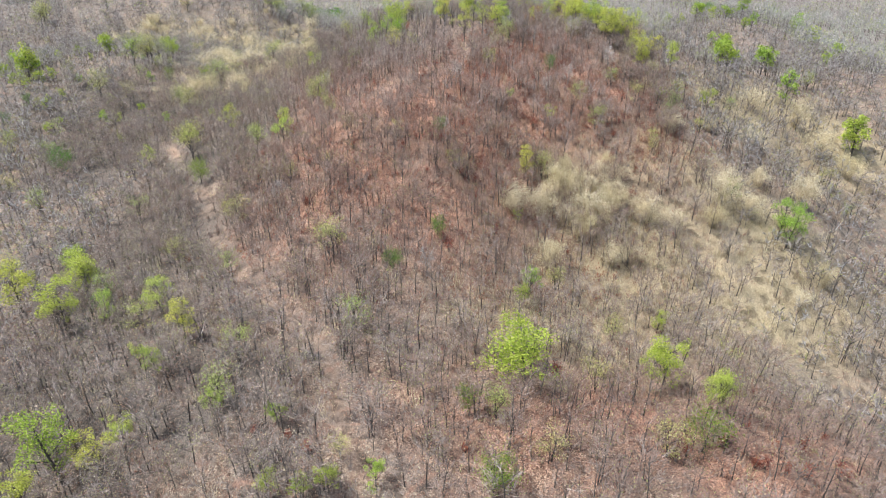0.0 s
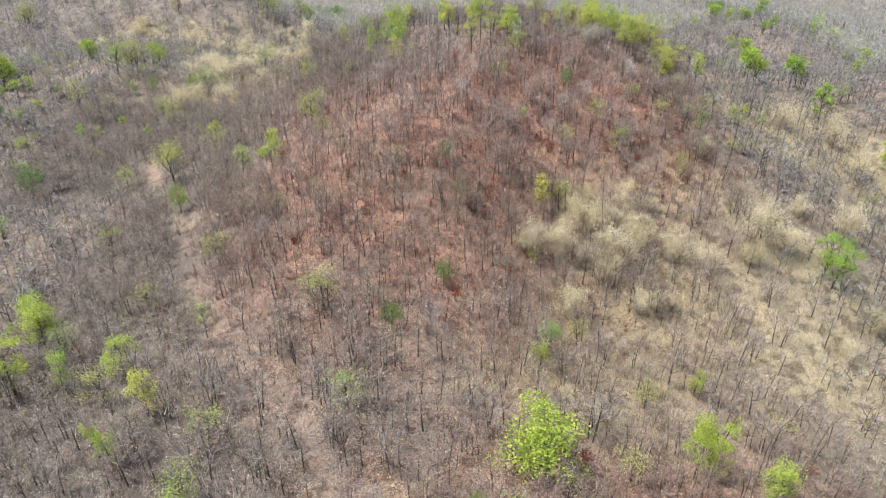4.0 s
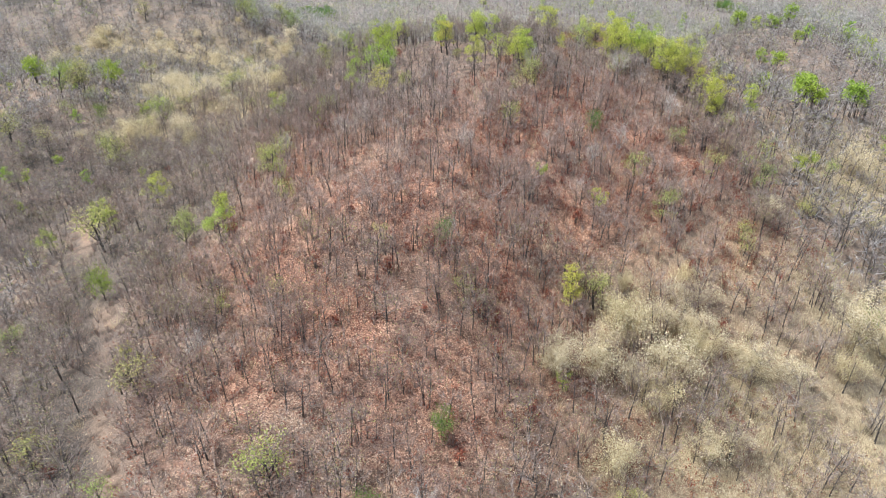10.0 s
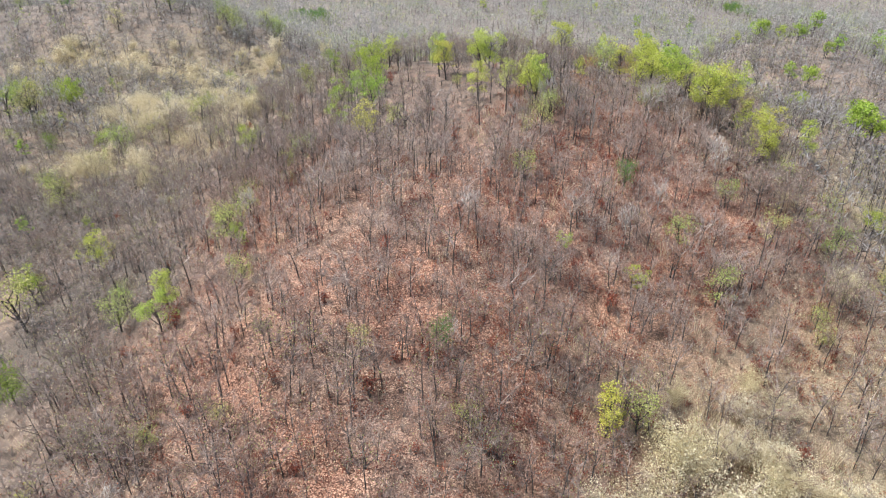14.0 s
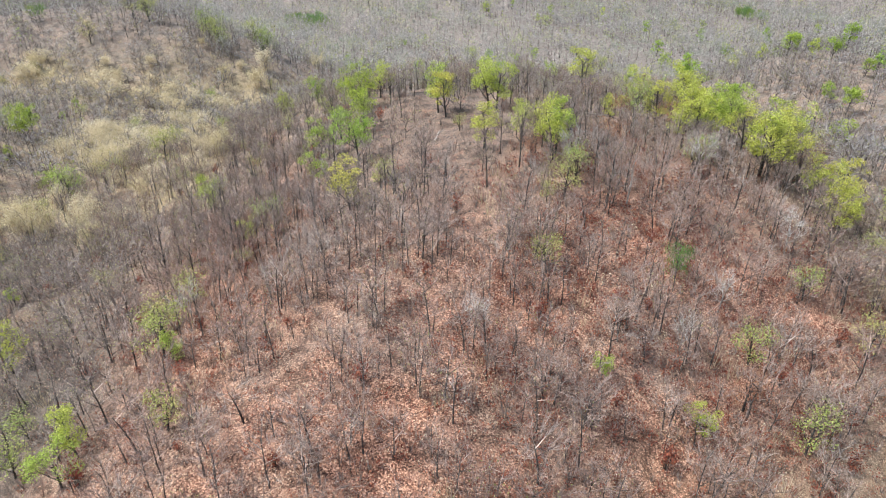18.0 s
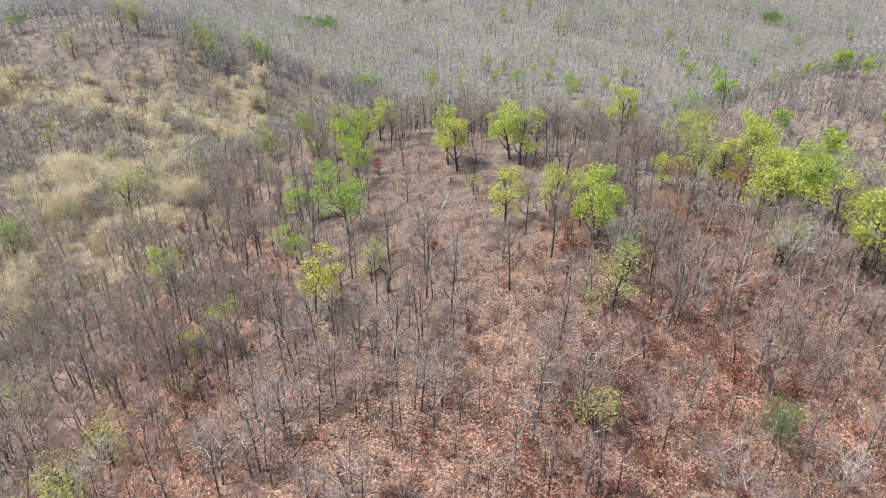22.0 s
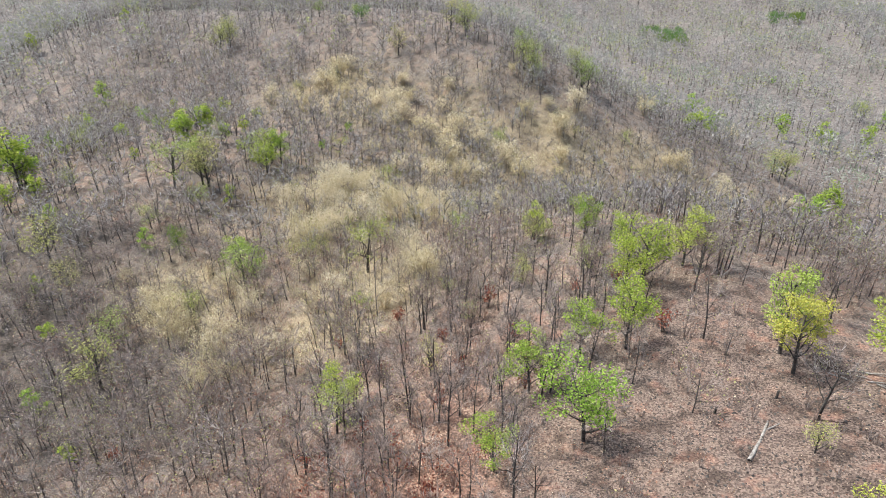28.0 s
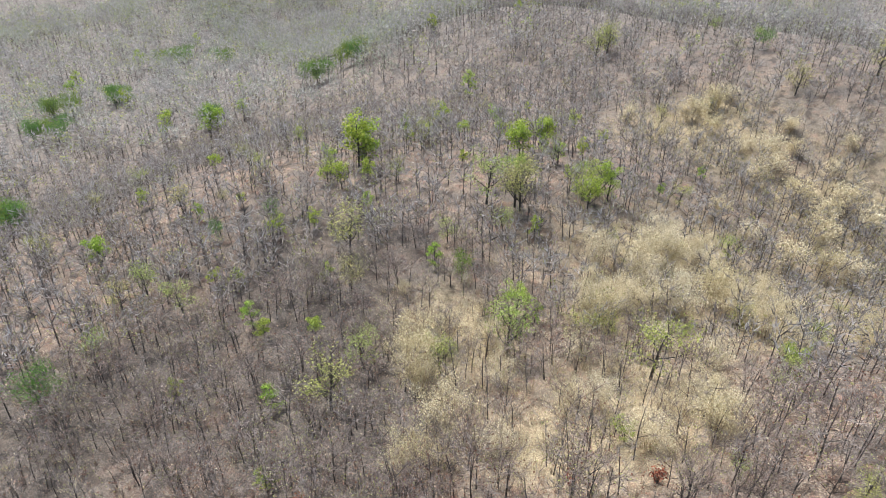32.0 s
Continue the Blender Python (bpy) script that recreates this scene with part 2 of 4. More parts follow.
def straw_at(x, y):
    return np.clip(patch(x, y, STRAW_GROUND) * (0.35 + 1.3 * waves(x, y, 7.0, 4.2)), 0, 1)


def trail_at(x, y):
    best = np.full(np.broadcast(x, y).shape, 1e9)
    for (ax, ay), (bx, by) in zip(TRAIL[:-1], TRAIL[1:]):
        t = np.clip(((x - ax) * (bx - ax) + (y - ay) * (by - ay)) / ((bx - ax) ** 2 + (by - ay) ** 2), 0, 1)
        best = np.minimum(best, np.hypot(x - ax - t * (bx - ax), y - ay - t * (by - ay)))
    return best


def mesh_of(name, verts, tris, materials, which=None, floats=None, smooth=False):
    """A mesh from arrays of points and triangles; which: the material of each triangle; floats: values for each point."""
    me = bpy.data.meshes.new(name)
    verts, tris = np.asarray(verts, np.float32), np.asarray(tris, np.int32)
    me.vertices.add(len(verts))
    me.vertices.foreach_set("co", verts.ravel())
    me.loops.add(3 * len(tris))
    me.loops.foreach_set("vertex_index", tris.ravel())
    me.polygons.add(len(tris))
    me.polygons.foreach_set("loop_start", np.arange(0, 3 * len(tris), 3, dtype=np.int32))
    if which is not None:
        me.polygons.foreach_set("material_index", np.asarray(which, np.int32))
    if smooth:
        me.polygons.foreach_set("use_smooth", np.ones(len(tris), bool))
    for m in materials:
        me.materials.append(m)
    for key, values in (floats or {}).items():
        me.attributes.new(key, "FLOAT", "POINT").data.foreach_set("value", np.asarray(values, np.float32))
    me.update(calc_edges=True)
    me.validate()
    return me


def lines(low, high, near_low, near_high, step, growth):
    """Grid lines: even inside the near stretch, ever wider outside it."""
    mid = list(np.arange(near_low, near_high + 0.01, step))
    up, gap = [], step
    while (up[-1] if up else mid[-1]) < high:
        gap *= growth
        up.append((up[-1] if up else mid[-1]) + gap)
    down, gap = [], step
    while (down[-1] if down else mid[0]) > low:
        gap *= growth
        down.append((down[-1] if down else mid[0]) - gap)
    return np.array(down[::-1] + mid + up)


def build_ground():
    xs, ys = lines(-4200, 4200, -110, 95, 1.1, 1.09), lines(-3000, 4600, 44, 262, 1.1, 1.09)
    gx, gy = np.meshgrid(xs, ys)
    gx, gy = gx.ravel(), gy.ravel()
    n = len(xs)
    a = (np.arange(len(ys) - 1)[:, None] * n + np.arange(n - 1)[None, :]).ravel()
    tris = np.concatenate([np.stack([a, a + 1, a + n + 1], 1), np.stack([a, a + n + 1, a + n], 1)])
    straw = straw_at(gx, gy)
    red = np.clip(patch(gx, gy, RED_GROUND) * (0.3 + waves(gx, gy, 5.0, 1.0)), 0, 1)
    burnt = np.clip(patch(gx, gy, CLEARING) * 1.2, 0, 0.85)
    charred = np.clip(patch(gx, gy, CHARRED) * (0.65 + 0.8 * waves(gx, gy, 8.0, 3.1)), 0, 0.9)
    # painted haze on the ground, growing with distance from the middle, weaker on straw
    hazed_brush = np.clip((np.hypot(gx, gy - 180) - 185) / 190, 0, 0.95) * (1 - 0.7 * straw)
    trail = np.clip(1.6 - trail_at(gx, gy) / 0.85, 0, 1) * np.where(gy > 98, 1.0, 0.5) * (0.6 + 0.4 * waves(gx, gy, 6.0, 2.0))
    me = mesh_of("ground", np.stack([gx, gy, height(gx, gy)], 1), tris, [SOIL], floats={"straw": straw, "red": red, "path": trail, "hazed_brush": hazed_brush, "burnt": burnt, "charred": charred}, smooth=True)
    return tagged(new("ground", me), "hilly soil with reddish leaf litter, ash and dry grass", "ground", kind="structure")


build_ground()


# ---- building plants ----
def rng_of(seed):
    return np.random.RandomState(seed)


class Wood:
    """Gathers points and triangles of limbs, twigs and leaves."""

    def __init__(self):
        self.verts, self.tris, self.kinds, self.count = [], [], [], 0

    def add(self, verts, tris, kind):
        self.verts.append(np.asarray(verts, float))
        self.tris.append(np.asarray(tris, int) + self.count)
        self.kinds.append(np.full(len(tris), kind))
        self.count += len(verts)

    def tube(self, points, radii, sides, kind=0):
        points = np.asarray(points, float)
        rings = []
        for i, (p, r) in enumerate(zip(points, radii)):
            d = points[min(i + 1, len(points) - 1)] - points[max(i - 1, 0)]
            d = d / (np.linalg.norm(d) + 1e-9)
            a = np.cross(d, (0.31, 0.87, 0.1) if abs(d[2]) > 0.5 else (0, 0, 1))
            a /= np.linalg.norm(a) + 1e-9
            b = np.cross(d, a)
            turns = np.arange(sides) * 2 * np.pi / sides
            rings.append(p + r * (np.cos(turns)[:, None] * a + np.sin(turns)[:, None] * b))
        tris = []
        for i in range(len(points) - 1):
            for k in range(sides):
                p, q = i * sides + k, i * sides + (k + 1) % sides
                tris += [(p, q, q + sides), (p, q + sides, p + sides)]
        last = (len(points) - 1) * sides
        tris += [(last, last + k, last + k + 1) for k in range(1, sides - 1)]
        self.add(np.concatenate(rings), tris, kind)

    def slivers(self, starts, ends, width, kind, rng):
        """Thin tapering twigs, one triangle each."""
        starts, ends = np.asarray(starts, float), np.asarray(ends, float)
        n = len(starts)
        side = np.cross(ends - starts, rng.normal(size=(n, 3)))
        side *= (width * rng.uniform(0.7, 1.3, n) / (np.linalg.norm(side, axis=1) + 1e-9))[:, None]
        verts = np.stack([starts - side / 2, starts + side / 2, ends], 1).reshape(-1, 3)
        self.add(verts, np.arange(3 * n).reshape(-1, 3), kind)

    def leaves(self, centres, size, kind, rng, flat=0.0, slim=0.6):
        """Leaves folded along the midrib, two triangles each."""
        centres = np.asarray(centres, float)
        n = len(centres)
        way = rng.normal(size=(n, 3))
        way[:, 2] *= 1 - flat
        way /= np.linalg.norm(way, axis=1)[:, None] + 1e-9
        side = np.cross(way, rng.normal(size=(n, 3)) * (1 - flat) + np.array((0, 0, flat * 2)))
        side /= np.linalg.norm(side, axis=1)[:, None] + 1e-9
        long = (size * rng.uniform(0.6, 1.3, n))[:, None]
        fold = np.cross(way, side) * long * 0.15
        verts = np.stack([centres - way * long / 2, centres + side * long * slim / 2 + fold, centres + way * long / 2, centres - side * long * slim / 2 + fold], 1)
        base = np.arange(n)[:, None] * 4
        self.add(verts.reshape(-1, 3), np.concatenate([base + (0, 1, 2), base + (0, 2, 3)]), kind)

    def arrays(self):
        return np.concatenate(self.verts), np.concatenate(self.tris), np.concatenate(self.kinds)

    def mesh(self, name, materials, kinds):
        """One mesh of the pieces of the given kinds."""
        verts, tris, which = self.arrays()
        some = np.isin(which, kinds)
        used, again = np.unique(tris[some], return_inverse=True)
        return mesh_of(name, verts[used], again.reshape(-1, 3), materials, [kinds.index(k) for k in which[some]], {"tone": np.zeros(len(used))})


def bent(start, way, length, steps, rng, wander, lift=0.0):
    points, d = [np.asarray(start, float)], np.asarray(way, float) / np.linalg.norm(way)
    for _ in range(steps):
        d = d + rng.normal(size=3) * wander + (0, 0, lift)
        d /= np.linalg.norm(d)
        points.append(points[-1] + d * length / steps)
    return np.array(points)


def branching(seed, tall, spread, limbs, boughs, twigs, thick, lean=0.035, sides=5, low=0.35, twig_long=0.9, twig_wide=0.016, split=True):
    """A tree frame: trunk and limbs (kind 0), twigs (kind 1); returns it with the twig tips."""
    rng, w, tips = rng_of(seed), Wood(), []
    trunk = bent((0, 0, -0.3), (rng.normal() * lean, rng.normal() * lean, 1), tall * 0.72, 5, rng, 0.05, 0.05)
    w.tube(trunk, np.linspace(thick, thick * 0.35, 6), sides)
    starts, ends = [], []
    for i in range(limbs):
        at = low + (1 - low) * (i + rng.uniform(0, 0.8)) / limbs
        f = at * 5
        k = min(int(f), 4)
        p = trunk[k] + (trunk[k + 1] - trunk[k]) * (f - k)
        turn = i * 2.4 + rng.uniform(-0.5, 0.5)
        steep = rng.uniform(0.7, 1.3)
        limb = bent(p, (math.cos(turn), math.sin(turn), steep), spread * rng.uniform(0.75, 1.15) * (1.15 - 0.5 * at), 3, rng, 0.16, 0.10)
        r = thick * (0.55 - 0.3 * at)
        kind = 10 + i if split else 0
        w.tube(limb, np.linspace(r, r * 0.3, 4), max(3, sides - 1), kind)
        for _ in range(boughs):
            f = rng.uniform(0.7, 3.0)
            k = min(int(f), 2)
            q = limb[k] + (limb[k + 1] - limb[k]) * (f - k)
            d = limb[k + 1] - limb[k]
            d = d / np.linalg.norm(d) + rng.normal(size=3) * 0.55 + (0, 0, 0.25)
            bough = bent(q, d, spread * rng.uniform(0.3, 0.6), 2, rng, 0.2, 0.08)
            w.tube(bough, (r * 0.32, r * 0.2, r * 0.08), 3, kind)
            tips.append(bough[2])
            for _ in range(twigs):
                g = rng.uniform(0.2, 1.0)
                s = bough[0] + (bough[2] - bough[0]) * g
                v = (bough[2] - bough[1]) / (np.linalg.norm(bough[2] - bough[1]) + 1e-9) + rng.normal(size=3) * 0.6 + (0, 0, 0.25)
                starts.append(s)
                ends.append(s + v / np.linalg.norm(v) * rng.uniform(0.4, 1.2) * twig_long)
    w.slivers(starts, ends, twig_wide, 1, rng)
    return w, np.array(tips), rng


def thing_of(name, parts, label, category, group="", limbs=()):
    """An Empty with its meshes under it."""
    top = tagged(new(name), label, category, group)
    top.empty_display_size = 0.3
    for part_name, me, part_label in parts:
        ob = new(part_name, me)
        ob.parent = top
        if part_label:
            ob["label"] = part_label
        if part_name != "trunk":
            ob["kind"] = "stuff"
        for limb in limbs if part_name == "trunk" else ():
            new("limb", limb).parent = ob
    return top


def bare_tree(seed, tall, spread, label, thick=0.11, limbs=7, boughs=5, twigs=9, dry=0, leaf=DRY_LEAF, wood=BARK, fine=TWIG):
    w, tips, rng = branching(seed, tall, spread, limbs, boughs, twigs, thick, twig_long=1.2, twig_wide=0.024)
    parts = [("trunk", w.mesh("trunk", [wood], [0]), ""), ("branchwork", w.mesh("branchwork", [fine], [1]), "")]
    if dry:
        lw = Wood()
        lw.leaves(tips[rng.randint(0, len(tips), dry)] + rng.normal(size=(dry, 3)) * 0.45, 0.16, 2, rng)
        parts.append(("foliage", lw.mesh("foliage", [leaf], [2]), ""))
    return thing_of("bare_tree", parts, label, "tree", "bare trees on the hill", [w.mesh("limb", [wood], [10 + i]) for i in range(limbs)])


def leafy_tree(seed, tall, spread, label, leaf, count, size, thick=0.17, limbs=9, name="leafy_tree", group="leafy trees on the hill", puff=0.62, split=True):
    """A young tree whose leaves hang in loose clumps round the branch ends; about 5 m wide."""
    w, tips, rng = branching(seed, tall, spread, limbs, 4, 4, thick, lean=0.05, low=0.22, twig_wide=0.025, split=split)
    lw = Wood()
    own = np.clip(rng.normal(1.0, 0.75, len(tips)), 0.05, 2.8)
    pick = rng.choice(len(tips), count, p=own / own.sum())
    ball = rng.normal(size=(count, 3))
    ball *= (rng.uniform(0.1, 1.0, count) ** 0.4 / np.linalg.norm(ball, axis=1))[:, None] * (puff * (0.6 + 0.5 * own[pick]))[:, None]
    lw.leaves(tips[pick] * (1.05, 1.05, 1) + ball * (1, 1, 0.7) - (0, 0, 0.15), size, 2, rng, flat=0.45)
    parts = [("trunk", w.mesh("trunk", [BARK], [0]), ""), ("branchwork", w.mesh("branchwork", [TWIG], [1]), ""), ("crown", lw.mesh("crown", [leaf], [2]), "")]
    return thing_of(name, parts, label, "tree", group, [w.mesh("limb", [BARK], [10 + i]) for i in range(limbs if split else 0)])


def dense_bush(seed, tall, wide, label, leaf, count, name="dense_tree"):
    w, tips, rng = branching(seed, tall, wide, 9, 4, 3, 0.1, low=0.2)
    lw = Wood()
    pick = rng.randint(0, len(tips), count)
    lw.leaves(tips[pick] * (1, 1, 0.9) + rng.normal(size=(count, 3)) * 0.5, 0.2, 2, rng, flat=0.2)
    parts = [("trunk", w.mesh("trunk", [BARK], [0]), ""), ("crown", lw.mesh("crown", [leaf], [2]), "")]
    return thing_of(name, parts, label, "tree", "dense green trees", [w.mesh("limb", [BARK], [10 + i]) for i in range(9)])


def straw_clump(seed, label, plumes=30, leafs=1000, size=0.4):
    """A dry bamboo clump: culms that arch out from one foot and end in pale feathery plumes; about 5 m wide."""
    rng, w = rng_of(seed), Wood()
    hang = []
    for i in range(plumes):
        turn, out, up = i * 2.4 + rng.uniform(-0.6, 0.6), 0.3 + 2.2 * math.sqrt(rng.uniform(0, 1)), rng.uniform(2.6, 6.2)
        d = np.array((math.cos(turn), math.sin(turn), 0))
        foot = d * rng.uniform(0.1, 0.9) + (0, 0, -0.1)
        mid = foot + d * out * 0.4 + (0, 0, up * 0.8)
        tip = foot + d * out + (0, 0, up * rng.uniform(0.7, 1.0))
        w.tube([foot, mid, tip], (0.03, 0.022, 0.008), 3, 0)
        hang += [mid + (tip - mid) * g + (0, 0, 0.25 * g * (1 - g)) for g in (-0.8, -0.4, 0.0, 0.3, 0.6, 0.85, 1.0)]
    hang = np.array(hang)
    full = np.clip(rng.normal(1.0, 0.7, len(hang)), 0.05, 3.0)
    pick = rng.choice(len(hang), leafs, p=full / full.sum())
    w.leaves(hang[pick] + rng.normal(size=(leafs, 3)) * (0.44, 0.44, 0.32), size, 1, rng, flat=0.3, slim=0.42)
    return thing_of("straw_clump", [("clump_frame", w.mesh("clump_frame", [STRAW_STEM], [0]), ""), ("foliage", w.mesh("foliage", [STRAW_LEAF], [1]), "")], label, "shrub", "dry straw clumps")


def keep_out(ob):
    """Takes a pattern tree out of the scene once its copies stand."""
    for o in (*ob.children_recursive, ob):
        bpy.data.objects.remove(o)


def rust_shrub(seed, label, tall):
    rng, w = rng_of(seed), Wood()
    ends = []
    for i in range(11):
        turn, out = i * 2.4, rng.uniform(0.1, 0.7)
        tip = np.array((math.cos(turn) * out, math.sin(turn) * out, tall * rng.uniform(0.6, 1.1)))
        w.tube([tip * (0.15, 0.15, 0) - (0, 0, 0.1), tip * (0.5, 0.5, 0.55), tip], (0.025, 0.018, 0.006), 3)
        ends += [tip, tip * (0.7, 0.7, 0.7)]
    ends = np.array(ends)
    w.leaves(ends[rng.randint(0, len(ends), 150)] + rng.normal(size=(150, 3)) * 0.26, 0.26, 2, rng)
    return thing_of("rust_shrub", [("stem_clump", w.mesh("stem_clump", [BARK], [0]), ""), ("foliage", w.mesh("foliage", [RUST_LEAF], [2]), "")], label, "shrub", "rust-red shrubs")


def stand(pattern, x, y, size, turn, squash=1.0, label=""):
    ob = copy_thing(pattern, Matrix.Translation((x, y, float(height(x, y)))))
    ob.rotation_euler = (0, 0, turn)
    ob.scale = (size, size, size * squash)
    if label:
        ob["label"] = label
    return ob


# leafy trees: x, y, crown width
LEAFY_A = (
    (-13.5, 55.6, 3.3), (-17, 55.7, 2.7), (-8, 56.3, 2.7), (-21.2, 56.5, 2.7),
    (-42.9, 66.3, 3.4), (-22.3, 67, 2.6), (-31.6, 70.2, 2.7), 
    (-46.3, 81.3, 2.6), (35.5, 83.5, 6.2), (-41, 86.4, 4.4), (-66.1, 96.3, 6.3),
    (-49.5, 97.7, 4.9), (14.2, 101, 3), (40, 102.6, 3.1), (15.7, 104, 4),
    (-81.3, 107.8, 6.4), (-69.8, 111.3, 7.6), (15.6, 125.6, 2.3), (-47.4, 134, 2.2),
    (76.1, 134.9, 7.5), (-38.7, 156.3, 4.1), (-38.5, 159.8, 4.1),
     (58, 177, 2.5), (-59.3, 181.3, 5.5), (71.8, 181.4, 4),
    (120.7, 187.9, 9.8), (-147, 188.7, 5), (-27.3, 192.3, 3.1), (55.4, 192.9, 5.1),
)
# leafy trees: x, y, crown width
LEAFY_B = (
    (-13.2, 196.1, 5.7), (55.3, 199.4, 5.4), (16.8, 204.6, 7.4), (48.5, 204.7, 8.7),
    (16.5, 209.7, 4.9), (39.8, 210.2, 8.2), (6.6, 211.2, 5.1), (12.8, 211.5, 4.5),
    (-20.4, 211.8, 3.8), (47.3, 215.1, 6.1), (-40.6, 215.7, 4.3), (-14.3, 217.3, 6.2),
    (91.1, 218.4, 7.9), (36, 218.7, 5.3), (28.3, 219.7, 3.6), (45.1, 220.5, 5.6),
    (48.9, 221.5, 4.3), (-21.7, 222.7, 5), (41, 222.9, 6.4), (91.3, 225.6, 6.5),
    (106.6, 227, 8.3), (-18.9, 229.8, 4.5), (10.1, 230.6, 8.3), (36.5, 231, 5.3),
    (-14.7, 232, 5.3), (-0.7, 235.2, 7), (-277.6, 236.3, 9.8), (-142.3, 238.4, 4.2),
    (-53.7, 239, 2.5), (36.4, 239.3, 5.2), (28.4, 243.5, 6.5), (-16.7, 245.5, 6),
)
# leafy trees: x, y, crown width
LEAFY_C = (
    (-150.9, 245.9, 10.1), (-24.2, 248.2, 2.4), (-13.1, 250.6, 5.3), (-22.5, 256.7, 3.2),
    (-27.9, 258.1, 3.4), (-36.3, 260.5, 3.3), (-122.9, 271.1, 4.4), (-111.2, 280.6, 5.9),
    (-178.1, 281.7, 4.9), (-137.3, 282.1, 7.7), (-113.3, 287.9, 7), (-142.6, 291.5, 6.6),
    (-172, 296, 4.2), (-205.2, 307.3, 5.7), (104.2, 314.2, 9), (89.5, 326.4, 9.7),
)
# trees with thin new leaf: x, y, crown width
THIN_A = (
    (13.3, 59.1, 4.1), (7, 66.6, 4.4), (22.5, 76.5, 4.9),
    (42.7, 78.5, 5.1), (-49.6, 90.8, 5.5), (2.3, 135.6, 3), (-24.5, 136, 3.3),
    (22, 139.1, 5.3), (-9.9, 143.9, 2.8), (50.5, 154.2, 3.2), (-27.5, 158.5, 4),
    (-46.5, 160.2, 4.9), (-47.7, 165.5, 3.5), (101.2, 165.7, 4.5), (-66.2, 168.5, 8.8),
    (-32, 170.2, 5.3), (-34.9, 175.5, 3.4), (12.2, 177.2, 4.2), (71.4, 182.9, 3.6),
    (-26.2, 186.4, 1.4), (13.9, 191, 1.7), (16.4, 192.2, 5.4), (-49.7, 193.2, 3.5),
    (-25.3, 194.5, 4.4), (18.8, 197, 4.4), (-9.2, 201, 3.6), (37.7, 202.1, 5.1),
    (-8.8, 205.9, 2.8), (-39.2, 213.3, 4.9), (-82.1, 213.4, 7.5), (32.2, 218.3, 6.2),
)
# trees with thin new leaf: x, y, crown width
THIN_B = (
    (-87.9, 220.6, 5.9), (3, 221.1, 1.6), (37, 230.6, 4.7), (-118.9, 230.8, 7.9),
    (-35.2, 235.8, 1.5), (-79.5, 240.2, 7.8), (-41.1, 241.5, 2), (-31.9, 243.8, 2.2),
    (-32.7, 246.8, 3.2), (-25, 248.4, 3.6), (-136.7, 248.8, 4.3), (-62.8, 252.2, 7.7),
    (-114.3, 264.5, 9), (-89.1, 299.1, 5.1), (80.8, 356.4, 9.3), (-206.1, 365.8, 12.9),
    (-136.3, 377.4, 7.5), (-95.4, 395.7, 10.5), (-127.1, 399.4, 9.6), (-93.9, 401.6, 7.2),
    (-77.7, 408.2, 10.9), (-5.2, 424.5, 11.8), (63.4, 455.1, 12.7), (135.6, 507.2, 16.9),
    (114.3, 562.9, 19.6), (22.6, 604, 18.4), (89, 704.5, 21.7), (-270.8, 762.5, 24.2),
)
# dense dark green trees and bushes: x, y, crown width
DENSE_A = (
    (6, 55.2, 5.2), (35.2, 66.2, 6), (3.4, 67, 3.3), (-60.9, 100.8, 4.1),
    (-8.9, 102.7, 3.2), (-1, 114.5, 3.5), (-0.6, 145.1, 2.5), (-58.9, 151.7, 4.9),
    (-220, 168.1, 9.5), (-107.4, 177.3, 7.3), (-338.2, 177.6, 19.4), (28, 178.1, 2.5),
    (-384.6, 182.9, 16.5), (-140.8, 210.6, 3.4), (-387.2, 211.6, 20.1), (-139.3, 222.3, 3.1),
    (-290, 238.1, 9.1), (-98.7, 243.3, 4.1), (-497.2, 249.5, 33.6), (-466.1, 279.7, 14.5),
    (-297.9, 285, 11), (-303.9, 303.5, 12.6), (-162.1, 392.7, 6.5), (-121.8, 770.9, 28.9),
    (307, 804.7, 36.2), (-134.7, 806.1, 40), (-40.5, 852, 29.6),
)
# dry straw-coloured clumps: x, y, width
STRAW_A = (
    (14.7, 128.5, 4.6), (26.1, 128.7, 5.1), (31.3, 129.5, 8.5), (44.8, 132.8, 6.2),
    (26.1, 134.7, 7.9), (37.5, 138, 5.5), (62.6, 138.6, 8.3), (69.9, 139, 6.5),
    (36.3, 142.9, 5.1), (59.3, 166.6, 3.8), (70, 170.8, 4.5), (55.6, 180.7, 4.1),
    (-68.3, 223, 6.8), (-82.5, 226.5, 7.2), (-91.9, 231.6, 4.4), (-86.4, 233.6, 5.1),
    (-81.7, 238.7, 5.1), (-54.8, 247.6, 4), (-53.2, 252.1, 4.1), (-79.2, 256.8, 6.7),
    (-85.2, 261, 5.7), (-78, 263.2, 5.5), (-75.8, 270.4, 8.3), (-86.3, 273.5, 8),
    (-64.7, 278.8, 7), (-73.8, 281.1, 6.7), (-90, 283.3, 11.6), (-79.9, 284.7, 8.1),
    (-89.1, 329.2, 7.5), (-104.8, 341, 11), (-72.5, 341.8, 10.7), (-97.6, 342.4, 10.8),
)
# dry straw-coloured clumps: x, y, width
STRAW_B = (
    (-115.6, 345.5, 11.6), (-79.4, 345.8, 16.3), (-120.6, 349.7, 10.2), (-91, 350.6, 9.4),
    (-148.1, 350.7, 8.3), (-98.3, 351.6, 11), (-148.6, 359, 6.8), (-73.1, 374.8, 8),
    (-73, 389.8, 8.4), (-57.3, 421.7, 9.3), (-29.9, 468.8, 10.9),
)
